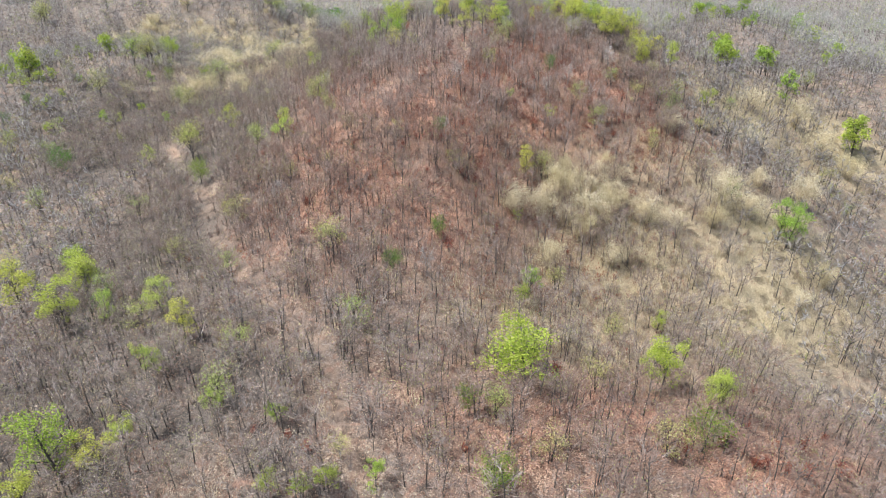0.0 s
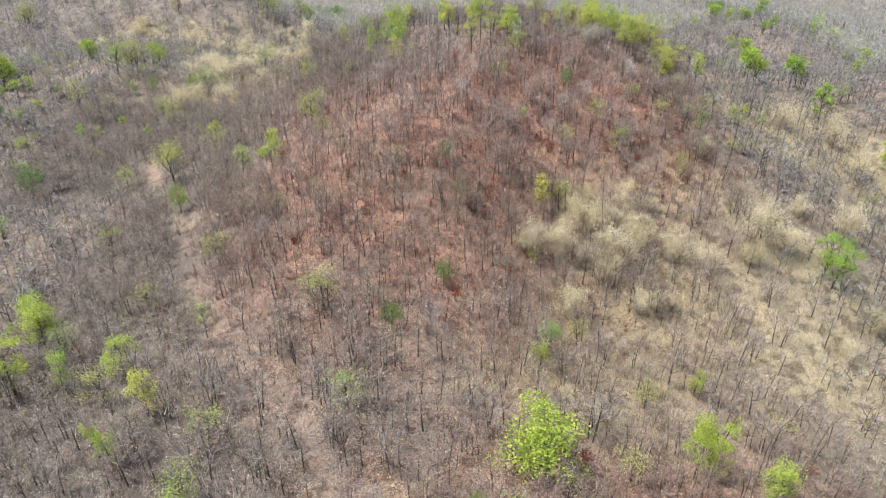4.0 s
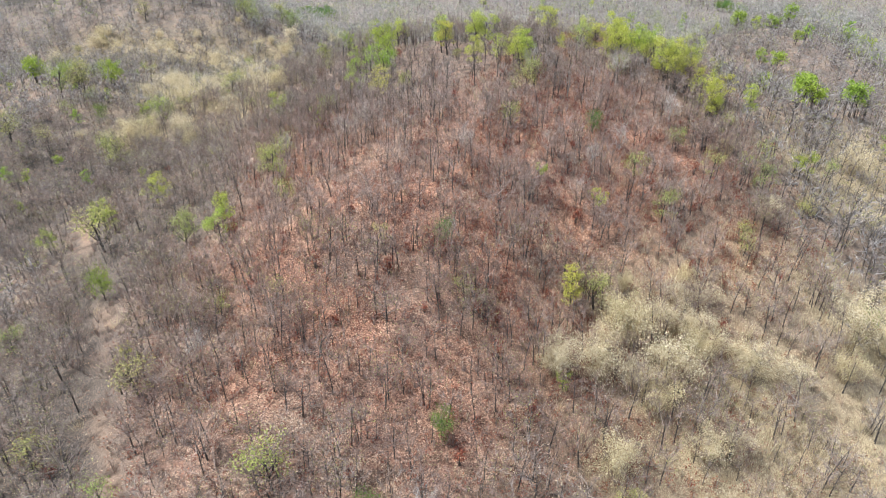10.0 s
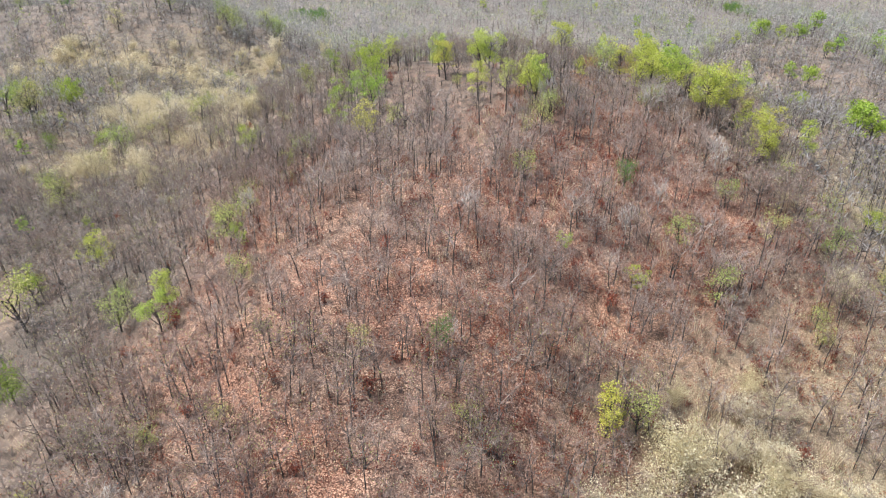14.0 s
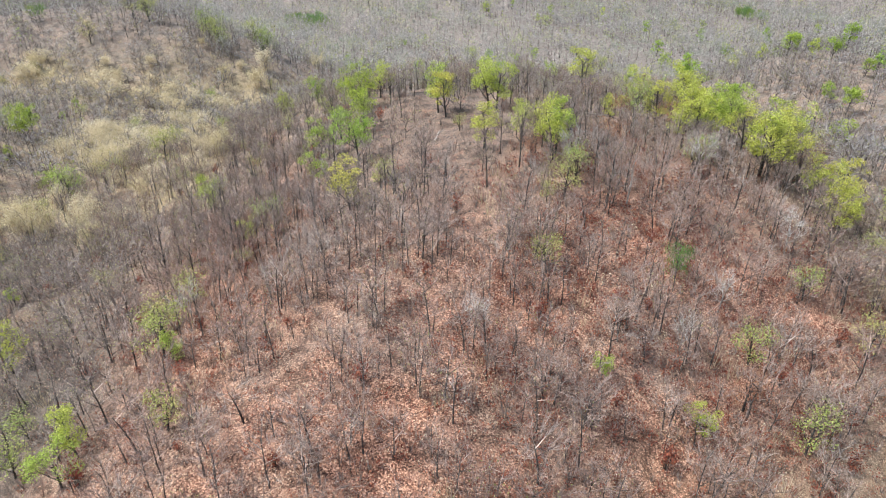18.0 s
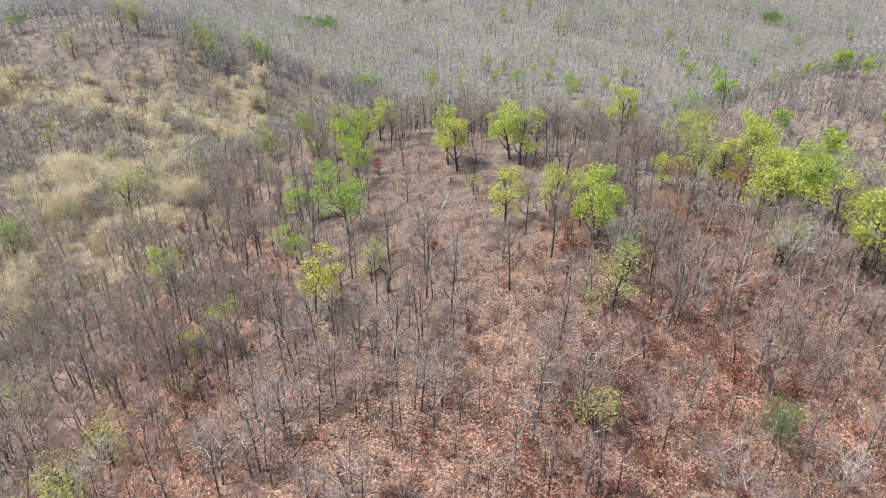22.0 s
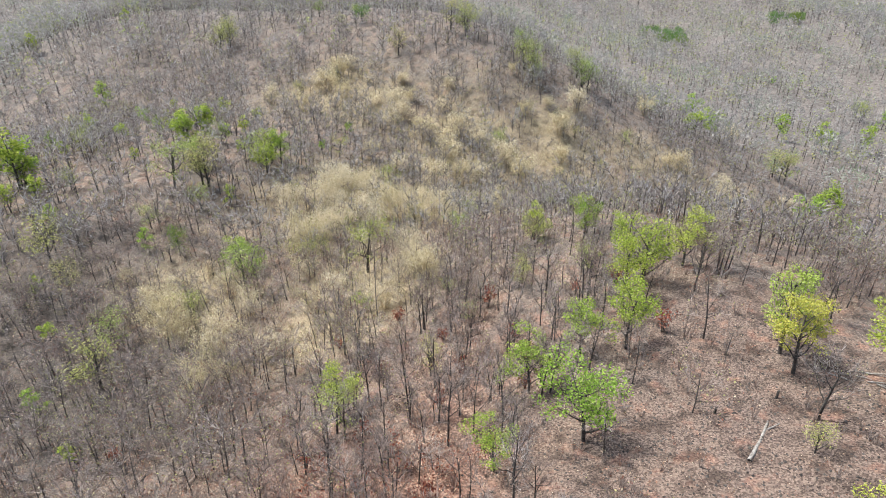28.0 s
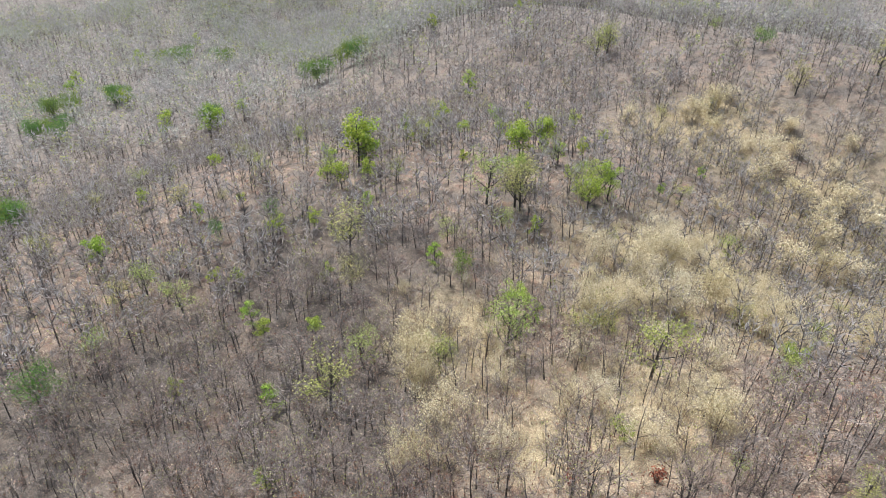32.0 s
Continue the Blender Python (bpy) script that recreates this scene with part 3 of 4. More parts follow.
# dry straw-coloured clumps: x, y, width
STRAW_C = (
    (25.4, 134.8, 6.4), (14.9, 127.2, 5.2), (33.9, 138.3, 5.2), (32.2, 131.5, 5.6), (37.5, 145.8, 4.2),
    (40.6, 143.7, 4.6), (28.7, 125.5, 7.0), (57.2, 162.9, 4.4), (20.9, 128.0, 6.0), (39.5, 135.7, 5.6),
    (44.0, 133.0, 5.4), (50.4, 131.7, 5.0), (87.6, 149.6, 7.0), (90.0, 193.0, 6.6), (103.8, 191.7, 6.6),
    (106.7, 181.2, 7.0), (111.8, 173.5, 7.0), (21.2, 130.6, 6.0), (77.0, 152.0, 5.0), (83.0, 171.0, 5.0),
)
# dry straw-coloured clumps: x, y, width
STRAW_D = (
    (-91.0, 282.1, 9.0), (-89.7, 276.0, 8.0), (-79.2, 266.6, 7.5), (-81.7, 263.9, 5.6), (-78.6, 284.0, 7.5),
    (-76.4, 268.8, 6.4), (-68.6, 279.8, 5.4), (-53.4, 250.9, 4.6), (-63.5, 220.4, 4.5), (-61.6, 226.8, 4.5),
    (-84.1, 258.7, 5.0), (-85.5, 230.3, 5.4), (-73.7, 234.6, 5.0), (-63.4, 238.8, 4.6), (-55.2, 289.4, 5.5),
    (-58.7, 274.8, 5.2), (-79.6, 325.7, 8.0), (-85.4, 313.1, 8.0), (-51.0, 239.7, 5.2), (-77.8, 224.7, 6.0),
    (-63.5, 215.9, 5.4), (-95.0, 270.0, 6.0), (-71.0, 262.0, 5.0), (-98.0, 289.0, 6.5),
)
# trees with withered rust-red leaves: x, y
RUST_TREES = ((29.5, 216.3), (27.5, 230.3), (24.7, 206.1), (18.4, 221.7), (37.1, 215.7), (13.3, 202.5), (27.3, 209.2), (31.6, 162.3), (12.0, 145.0), (37.1, 202.8))

rng = rng_of(7)
taken = []

# leafy trees
LEAFY_D = ((43.8, 215.9, 6), (48.2, 211.5, 5.5), (52.4, 208.1, 6), (55.2, 205.4, 5), (42.2, 226.9, 5), (55.6, 194.3, 5.5), (-163.2, 250.7, 5), (-141.1, 243.8, 4), (-143.4, 291.0, 4.5), (-87.4, 247.0, 5), (-113.1, 282.5, 4.5), (-132.3, 220.8, 3.5), (-36.5, 259.1, 4), (-27.9, 257.9, 4), (-52.5, 265.9, 3.5),
           (-50.4, 62.6, 6.4), (-54.6, 60.2, 5), (-45.8, 63.6, 4), (-73.5, 115.6, 5.5), (-57.6, 95.8, 4), (-42.4, 78.2, 2.8), (40.9, 75.5, 5), (32.0, 80.2, 4.5), (-80.8, 174.7, 3.6), (-30.6, 169.0, 3.2), (16.3, 163.2, 2.4), (26, 158.4, 2.8), (-69.7, 177.5, 5.2), (56.8, 213.2, 6), (62, 205, 5), (66.5, 199, 5.5), (-17.5, 240.5, 5))
SHAPES = ((7.0, 2.7), (7.6, 2.5), (6.4, 3.0), (8.0, 2.7), (7.2, 2.9), (9.0, 2.2))


def leafy_patterns(seed, tone, leaf, count, size, split):
    return [leafy_tree(seed + i, tall, spread, "young " + tone + " leafy tree with a dark charred trunk", leaf, count, size, split=split) for i, (tall, spread) in enumerate(SHAPES)]


green = leafy_patterns(11, "bright green", GREEN_LEAF, 2600, 0.2, True)
yellow = leafy_patterns(111, "yellow-green", YELLOW_LEAF, 2600, 0.2, True)
far_green = leafy_patterns(131, "yellow-green", GREEN_LEAF, 800, 0.42, False)


def leafy_at(x, y):
    """Fresh green on the low ground, the clearing and the west hill, yellower on the ridge and the middle slopes."""
    if y > 300 or x < -125 or x > 90:
        return far_green
    ridge = (x > 4 and y > 185) or (-80 < x < -24 and 125 < y < 200)
    low = x < -30 and y < 125
    return yellow if rng.uniform() < (0.85 if ridge else 0.55 if low else 0.12) else green


for x, y, wide in LEAFY_A + LEAFY_B + LEAFY_C + LEAFY_D:
    count = 1 if wide < 6.6 else 2
    kinds = leafy_at(x, y)
    wide *= 1.15 if x < -30 and y < 125 else 1.05
    for k in range(count):
        pattern = kinds[rng.randint(6)]
        s = min(max(wide / 5.0, 0.5), 2.2) * (1.0 if count == 1 else 0.8)
        dx, dy = rng.uniform(-0.4, 0.4, 2) * wide * k
        stand(pattern, x + dx, y + dy, s, rng.uniform(0, 6.28), rng.uniform(0.88, 1.12), label="small yellow-green sapling among the bare trees" if s < 0.6 else "")
        taken.append((x, y))
extra = rng.uniform((-190, 195), (-55, 335), (60, 2))
extra = [(x, y) for x, y in extra if float(straw_at(x, y)) < 0.3]
for x, y in extra[:46]:
    stand(far_green[rng.randint(6)], x, y, rng.uniform(0.45, 0.8), rng.uniform(0, 6.28), label="small yellow-green sapling among the bare trees")
    taken.append((x, y))
for x, y in np.concatenate([rng.uniform((-60, 400), (330, 780), (46, 2)), rng.uniform((-560, 170), (-260, 520), (22, 2)), rng.uniform((0, 300), (260, 620), (44, 2)), rng.uniform((85, 200), (220, 420), (22, 2))]):
    stand(far_green[rng.randint(6)], float(x), float(y), rng.uniform(0.9, 1.9), rng.uniform(0, 6.28), label="yellow-green leafy tree in the far woods")
stand(yellow[5], 18.2, 138.6, 1.0, 1.0, 1.05)
taken.append((18.2, 138.6))
broad = leafy_tree(151, 6.2, 3.0, "broad domed fresh green tree above dry grass", GREEN_LEAF, 4200, 0.2, thick=0.16, limbs=13, puff=0.8)
stand(broad, 11.6, 75.4, 1.9, 0.7, 0.74)
taken.append((11.6, 75.0))
for p in green + yellow + far_green + [broad]:
    keep_out(p)

withered = [leafy_tree(161 + i, (5.6, 6.6)[i], (2.0, 2.3)[i], "tree with withered rust-red leaves among green crowns", RUST_BROWN_LEAF, 650, 0.2, name="withered_tree", group="withered trees on the ridge", split=False) for i in range(2)]
for x, y in RUST_TREES:
    stand(withered[rng.randint(2)], x, y, rng.uniform(0.75, 1.1), rng.uniform(0, 6.28))
    taken.append((x, y))
for p in withered:
    keep_out(p)

thin = [leafy_tree(31 + i, (6.5, 7.5, 6.0)[i], (2.6, 2.5, 2.8)[i], "tree with thin khaki-green new leaf over grey branches", SPARSE_LEAF, 820, 0.24, name="sparse_tree", group="trees with thin leaf", puff=0.9, split=False) for i in range(3)]
for x, y, wide in THIN_A + THIN_B:
    for k in range(1 if wide < 9 else 3):
        dx, dy = rng.uniform(-7, 7, 2) * (k > 0)
        stand(thin[rng.randint(3)], x + dx, y + dy, min(max(wide / 5.0, 0.5), 1.7), rng.uniform(0, 6.28))
        taken.append((x + dx, y + dy))
extra = rng.uniform((-210, 60), (120, 400), (400, 2))
extra = [(x, y) for x, y in extra if (abs(x) > 30 or y < 110) and abs(x) < 50 + 0.7 * y]
for x, y in extra[:130]:
    stand(thin[rng.randint(3)], x, y, rng.uniform(0.6, 1.15), rng.uniform(0, 6.28))
for p in thin:
    keep_out(p)

dense = [dense_bush(51 + i, (5.5, 6.5)[i], (2.4, 2.6)[i], "dense dark green bushy tree", DARK_LEAF, 2200) for i in range(2)]
for x, y, wide in DENSE_A:
    for k in range(1 if wide < 9 else 2 + int(wide / 4)):
        dx, dy = rng.uniform(-0.45, 0.45, 2) * wide * (k > 0)
        stand(dense[rng.randint(2)], x + dx, y + dy, min(max(wide / 5.0, 0.7), 1.8), rng.uniform(0, 6.28), 1.3 if wide < 5 else 1.0)
        taken.append((x + dx, y + dy))
for p in dense:
    keep_out(p)

# dry straw clumps
clumps = [straw_clump(71 + i, "dry straw-coloured bamboo clump on pale grass", 36, 3400, 0.2) for i in range(3)]
far_clumps = [straw_clump(81 + i, "dry straw-coloured bamboo clump on the far slope", 26, 1100, 0.4) for i in range(3)]
spots = [(x, y, w) for x, y, w in STRAW_A + STRAW_B + STRAW_C + STRAW_D]
tries = rng.uniform((-170, 90), (140, 400), (5000, 2))
want = straw_at(tries[:, 0], tries[:, 1])
for (x, y), chance in zip(tries, want):
    if len(spots) < 210 and rng.uniform() < chance * (0.16 if x < 0 else 0.12 * (112 < y < 150 and chance > 0.5)):
        spots.append((x, y, rng.uniform(2.6, 6.2)))
for x, y, wide in spots:
    stand((clumps if y < 300 else far_clumps)[rng.randint(3)], x, y, min(max(wide / 5.0, 0.45), 1.5), rng.uniform(0, 6.28), rng.uniform(0.75, 1.2))
for p in clumps + far_clumps:
    keep_out(p)


# ---- the bare woods ----
def speckle(x, y):
    """A fixed chance value between 0 and 1 for each place."""
    return np.abs(np.sin(x * 12.99 + y * 78.23) * 43758.5) % 1.0


def near_taken(x, y, gap):
    return any((x - a) ** 2 + (y - b) ** 2 < gap * gap for a, b in taken)


def scatter(n, low, high, seed):
    return rng_of(seed).uniform(low, high, (n, 2))


def tree_density(x, y):
    d = 0.55 + 0.45 * waves(x, y, 13.0, 3.3)
    d = d * (1 - 0.93 * np.clip(patch(x, y, CLEARING) * 1.4, 0, 1)) * (1 - np.where(x < 0, 0.15, 0.35) * patch(x, y, STRAW_GROUND)) * np.where(x > 14, 0.92, np.where((x < -36) & (y < 200), 1.35, 1))
    return d * np.where(trail_at(x, y) < np.where(y > 98, 3.2, 1.3), 0.06, 1)


bare_looks = [
    (201, 8.6, 2.5, "bare grey tree with fine twigs and a charred trunk", 0.10, 7, 6, 11, 36),
    (202, 10.0, 2.7, "tall bare grey tree with upswept twigs", 0.12, 8, 6, 11, 0),
    (203, 6.6, 2.0, "low bare tree with a few rusty leaves", 0.08, 7, 5, 10, 60),
    (204, 7.8, 3.0, "wide bare tree with forked charred limbs", 0.14, 7, 6, 11, 50),
    (205, 9.0, 1.9, "slender bare tree with a straight dark trunk", 0.09, 8, 5, 10, 40),
    (206, 5.2, 1.9, "small bare tree with sparse khaki leaves", 0.07, 7, 5, 9, 70),
]
bare = [bare_tree(s, tall, spread, label, thick, limbs, boughs, twigs, dry, KHAKI_LEAF if s in (201, 204, 206) else DRY_LEAF) for s, tall, spread, label, thick, limbs, boughs, twigs, dry in bare_looks]
NEAR_LOW, NEAR_HIGH = (-75, 48), (62, 262)
CLOSE_LOW, CLOSE_HIGH = (-42, 186), (26, 246)


def within(spots, low, high):
    return (spots[:, 0] > low[0]) & (spots[:, 0] < high[0]) & (spots[:, 1] > low[1]) & (spots[:, 1] < high[1])


WEST_LOW, WEST_HIGH = (-114, 165), (-75, 250)
spots = np.concatenate([scatter(5000, NEAR_LOW, NEAR_HIGH, 5), scatter(520, WEST_LOW, WEST_HIGH, 8)])
chance = rng_of(6).uniform(size=len(spots))
ok = spots[chance < tree_density(spots[:, 0], spots[:, 1])]
close = within(ok, CLOSE_LOW, CLOSE_HIGH)
singles = ok[close][:290]
rest = np.concatenate([ok[~close], ok[close][290:]])
for x, y in singles:
    if near_taken(x, y, 1.2):
        continue
    stand(bare[rng.choice(6, p=(0.22, 0.16, 0.18, 0.12, 0.18, 0.14))], float(x), float(y), rng.uniform(0.65, 1.15), rng.uniform(0, 6.28), rng.uniform(0.9, 1.15))
for p in bare:
    keep_out(p)


def planted(name, patterns, points, sizes, seed, materials, label, category, tones=None):
    """Many plants of a few patterns joined into one mesh that nobody could count."""
    r = rng_of(seed)
    choice = r.randint(0, len(patterns), len(points))
    turns = r.uniform(0, 6.28, len(points))
    tone = r.uniform(0, 1, len(points)) if tones is None else tones
    base = height(points[:, 0], points[:, 1])
    all_v, all_t, all_k, all_tone, count = [], [], [], [], 0
    for i, (v, t, k) in enumerate(patterns):
        mine = np.flatnonzero(choice == i)
        c, s, z = np.cos(turns[mine])[:, None], np.sin(turns[mine])[:, None], sizes[mine][:, None]
        x = (v[None, :, 0] * c - v[None, :, 1] * s) * z + points[mine, 0][:, None]
        y = (v[None, :, 0] * s + v[None, :, 1] * c) * z + points[mine, 1][:, None]
        all_v.append(np.stack([x, y, v[None, :, 2] * z + base[mine][:, None]], 2).reshape(-1, 3))
        all_t.append((t[None] + (count + np.arange(len(mine)) * len(v))[:, None, None]).reshape(-1, 3))
        all_k.append(np.tile(k, len(mine)))
        all_tone.append(np.repeat(tone[mine], len(v)))
        count += len(mine) * len(v)
    me = mesh_of(name, np.concatenate(all_v), np.concatenate(all_t), materials, np.concatenate(all_k), {"tone": np.concatenate(all_tone), "joined": np.ones(count)})
    return tagged(new(name, me), label, category, kind="stuff")


def woods_pattern(seed, tall, spread, limbs, twigs, wide, leaf=0, segments=3, khaki=False, girth=0.09, leaf_size=0.26, boughs=3, reach=0.42):
    """A bare tree for the joined woods: bent trunk, tapering limbs and a cloud of twigs."""
    r, w = rng_of(seed), Wood()
    trunk = bent((0, 0, -0.4), (r.normal() * 0.035, r.normal() * 0.035, 1), tall * 0.75, segments, r, 0.05, 0.04)
    w.tube(trunk, np.linspace(girth, 0.035, segments + 1), 3)
    starts, ends = [], []
    for i in range(limbs):
        g = 0.3 + 0.65 * (i + r.uniform(0, 0.8)) / limbs
        f = g * segments
        k = min(int(f), segments - 1)
        p = trunk[k] + (trunk[k + 1] - trunk[k]) * (f - k)
        turn = i * 2.4 + r.uniform(-0.5, 0.5)
        d = np.array((math.cos(turn), math.sin(turn), r.uniform(0.5, 1.3)))
        d /= np.linalg.norm(d)
        q = p + d * spread * r.uniform(0.75, 1.15) * (1.2 - 0.5 * g)
        w.slivers([p], [q], max(0.09, wide), 3 if r.uniform() < 0.45 else 0, r)
        starts.append(p + (q - p) * 0.4)
        ends.append(q)
        for _ in range(boughs):
            m = p + (q - p) * r.uniform(0.3, 0.95)
            v = d + r.normal(size=3) * 0.65 + (0, 0, 0.15)
            n = m + v / np.linalg.norm(v) * spread * r.uniform(0.3, 0.65)
            w.slivers([m], [n], max(0.055, wide), 3 if r.uniform() < 0.7 else 0, r)
            starts.append(m)
            ends.append(n)
    starts, ends = np.array(starts), np.array(ends)
    pick = r.randint(0, len(starts), twigs)
    s = starts[pick] + (ends - starts)[pick] * r.uniform(0.2, 1.0, (twigs, 1))
    v = (ends - starts)[pick]
    v = v / np.linalg.norm(v, axis=1)[:, None] + r.normal(size=(twigs, 3)) * 0.6 + (0, 0, 0.25)
    e = s + v / np.linalg.norm(v, axis=1)[:, None] * r.uniform(0.4, 1.1, (twigs, 1)) * spread * reach
    w.slivers(s, e, wide, 1, r)
    if leaf:
        w.leaves(e[r.randint(0, twigs, leaf)] + r.normal(size=(leaf, 3)) * 0.25, leaf_size, 4 if khaki else 2, r)
    verts, tris, kinds = w.arrays()
    return verts, tris, np.where(kinds == 3, 1, np.where(kinds == 4, 3, kinds))


def far_pattern(seed, tall, wide, twigs, girth=0.24, leafs=0):
    """A far bare tree: thin trunk under a rounded crown of short twigs, some with new leaf."""
    r, w = rng_of(seed), Wood()
    w.slivers([(0, 0, -0.5)], [(r.normal() * 0.3, r.normal() * 0.3, tall * 0.85)], 0.22, 0, r)
    out = r.normal(size=(twigs, 3))
    out *= (r.uniform(0.3, 1.0, twigs) ** 0.5 / np.linalg.norm(out, axis=1))[:, None]
    s = out * (wide * 0.42, wide * 0.42, tall * 0.3) + (0, 0, tall * 0.68)
    v = out * (1, 1, 0.6) + r.normal(size=(twigs, 3)) * 0.5 + (0, 0, 0.45)
    e = s + v / np.linalg.norm(v, axis=1)[:, None] * r.uniform(0.7, 1.7, (twigs, 1))
    w.slivers(s, e, girth, 1, r)
    if leafs:
        w.leaves(e[r.randint(0, twigs, leafs)] + r.normal(size=(leafs, 3)) * 0.3, 0.55, 2, r, flat=0.3)
    return w.arrays()


def shrub_pattern(seed, stems, leafs, tall):
    r, w = rng_of(seed), Wood()
    a = r.uniform(0, 6.28, stems)
    end = np.stack([np.cos(a) * r.uniform(0.1, 0.8, stems), np.sin(a) * r.uniform(0.1, 0.8, stems), tall * r.uniform(0.6, 1.2, stems)], 1)
    w.slivers(end * (0.1, 0.1, 0) - (0, 0, 0.1), end, 0.035, 1, r)
    pick = r.randint(0, stems, leafs)
    w.leaves(end[pick] * r.uniform(0.4, 1.0, (leafs, 1)) + r.normal(size=(leafs, 3)) * 0.25, 0.24, 2, r)
    return w.arrays()


def brush_pattern(seed, stems, leafs, tall):
    """Upright thin dry stems that fan out from one foot, with a few pale leaves."""
    r, w = rng_of(seed), Wood()
    a = r.uniform(0, 6.28, stems)
    out = r.uniform(0.2, 1.5, stems)
    end = np.stack([np.cos(a) * out, np.sin(a) * out, tall * r.uniform(0.5, 1.3, stems)], 1)
    w.slivers(end * (0.45, 0.45, 0) - (0, 0, 0.1), end, 0.045, 0, r)
    w.leaves(end[r.randint(0, stems, leafs)] + r.normal(size=(leafs, 3)) * 0.3, 0.2, 1, r, slim=0.4)
    return w.arrays()


# the near slopes
patterns = [woods_pattern(301, 8.8, 2.8, 9, 310, 0.034, 30), woods_pattern(302, 7.4, 2.7, 8, 280, 0.034, 60, girth=0.11, leaf_size=0.2), woods_pattern(303, 10.0, 2.5, 9, 280, 0.034, 26, khaki=True, leaf_size=0.2, girth=0.105),
            woods_pattern(304, 6.4, 2.5, 8, 250, 0.034, 70, khaki=True, leaf_size=0.2), woods_pattern(305, 8.0, 3.3, 9, 310, 0.034, 40, girth=0.14), woods_pattern(306, 8.4, 2.6, 8, 300, 0.034, 100, khaki=True, leaf_size=0.2),
            woods_pattern(307, 7.0, 3.2, 8, 290, 0.034, 90, girth=0.14), woods_pattern(308, 7.6, 1.6, 7, 150, 0.034, 24, girth=0.12)]
ruddy = np.clip(0.5 + rng_of(13).uniform(-0.25, 0.5, len(rest)) - 0.6 * patch(rest[:, 0], rest[:, 1], RED_GROUND), 0, 1)
high = within(rest, (-40, 148), (48, 215))
planted("bare_slope_woods", patterns, rest[~high], rng_of(17).uniform(0.6, 1.15, np.count_nonzero(~high)), 18, [GREY_BARK, TWIG, DRY_LEAF, KHAKI_LEAF], "bare grey trees with dark trunks over the slopes", "woods", ruddy[~high])
patterns = [woods_pattern(321, 8.6, 2.8, 10, 430, 0.026, 40, 5, girth=0.1, leaf_size=0.17, boughs=4, reach=0.36), woods_pattern(322, 7.0, 2.7, 9, 400, 0.026, 90, 5, girth=0.12, leaf_size=0.17, boughs=4, reach=0.36),
            woods_pattern(323, 9.4, 2.4, 10, 380, 0.026, 40, 5, True, girth=0.11, leaf_size=0.17, boughs=4, reach=0.36), woods_pattern(324, 5.4, 2.6, 9, 360, 0.026, 110, 4, girth=0.08, leaf_size=0.17, boughs=4, reach=0.36),
            woods_pattern(325, 7.6, 3.3, 10, 460, 0.026, 60, 5, girth=0.15, leaf_size=0.17, boughs=4, reach=0.36), woods_pattern(326, 6.4, 1.5, 7, 180, 0.026, 30, 4, girth=0.09, leaf_size=0.17, boughs=3, reach=0.4)]
planted("bare_ridge_woods", patterns, rest[high], rng_of(117).uniform(0.55, 1.1, np.count_nonzero(high)), 118, [GREY_BARK, FINE_TWIG, DRY_LEAF, KHAKI_LEAF], "bare trees with fine twigs below the clearing", "woods", ruddy[high])

# middle distance: round the near stretch
spots = np.concatenate([scatter(27500, (-360, 60), (215, 510), 15), scatter(2800, (-130, -80), (130, 60), 14)])
seen = (np.abs(spots[:, 0]) < 45 + 0.72 * spots[:, 1]) | (spots[:, 0] < -60) | (spots[:, 1] < 60)
chance = rng_of(16).uniform(size=len(spots))
ragged = 50 * waves(spots[:, 0], spots[:, 1], 40.0, 1.5) + 110 * speckle(spots[:, 0], spots[:, 1])
seen &= (spots[:, 0] > -360 + ragged) & (spots[:, 1] < 510 - ragged) & (spots[:, 0] < 215 - 0.5 * ragged)
mid = spots[~within(spots, NEAR_LOW, NEAR_HIGH) & ~within(spots, WEST_LOW, WEST_HIGH) & seen & (chance < tree_density(spots[:, 0], spots[:, 1]))]
patterns = [woods_pattern(311, 9.2, 2.9, 6, 48, 0.15, 0, 2, boughs=2, reach=0.55, girth=0.12), woods_pattern(312, 7.8, 2.7, 6, 44, 0.15, 8, 2, boughs=2, reach=0.55, girth=0.12), woods_pattern(313, 10.0, 2.7, 6, 48, 0.15, 0, 2, boughs=2, reach=0.55, girth=0.12), woods_pattern(316, 8.2, 2.7, 6, 38, 0.15, 16, 2, True, leaf_size=0.4, boughs=2, reach=0.55),
            woods_pattern(314, 6.8, 2.6, 5, 38, 0.15, 9, 2, True, boughs=2, reach=0.55), woods_pattern(315, 8.6, 3.1, 6, 48, 0.15, 0, 2, boughs=2, reach=0.55, girth=0.12), woods_pattern(317, 7.0, 2.7, 6, 30, 0.15, 34, 2, True, leaf_size=0.38, boughs=2, reach=0.55)]
planted("bare_woods", patterns, mid, rng_of(19).uniform(0.65, 1.15, len(mid)), 20, [GREY_BARK, SOFT_TWIG, DRY_LEAF, KHAKI_LEAF], "bare grey woods on the hills around", "woods")

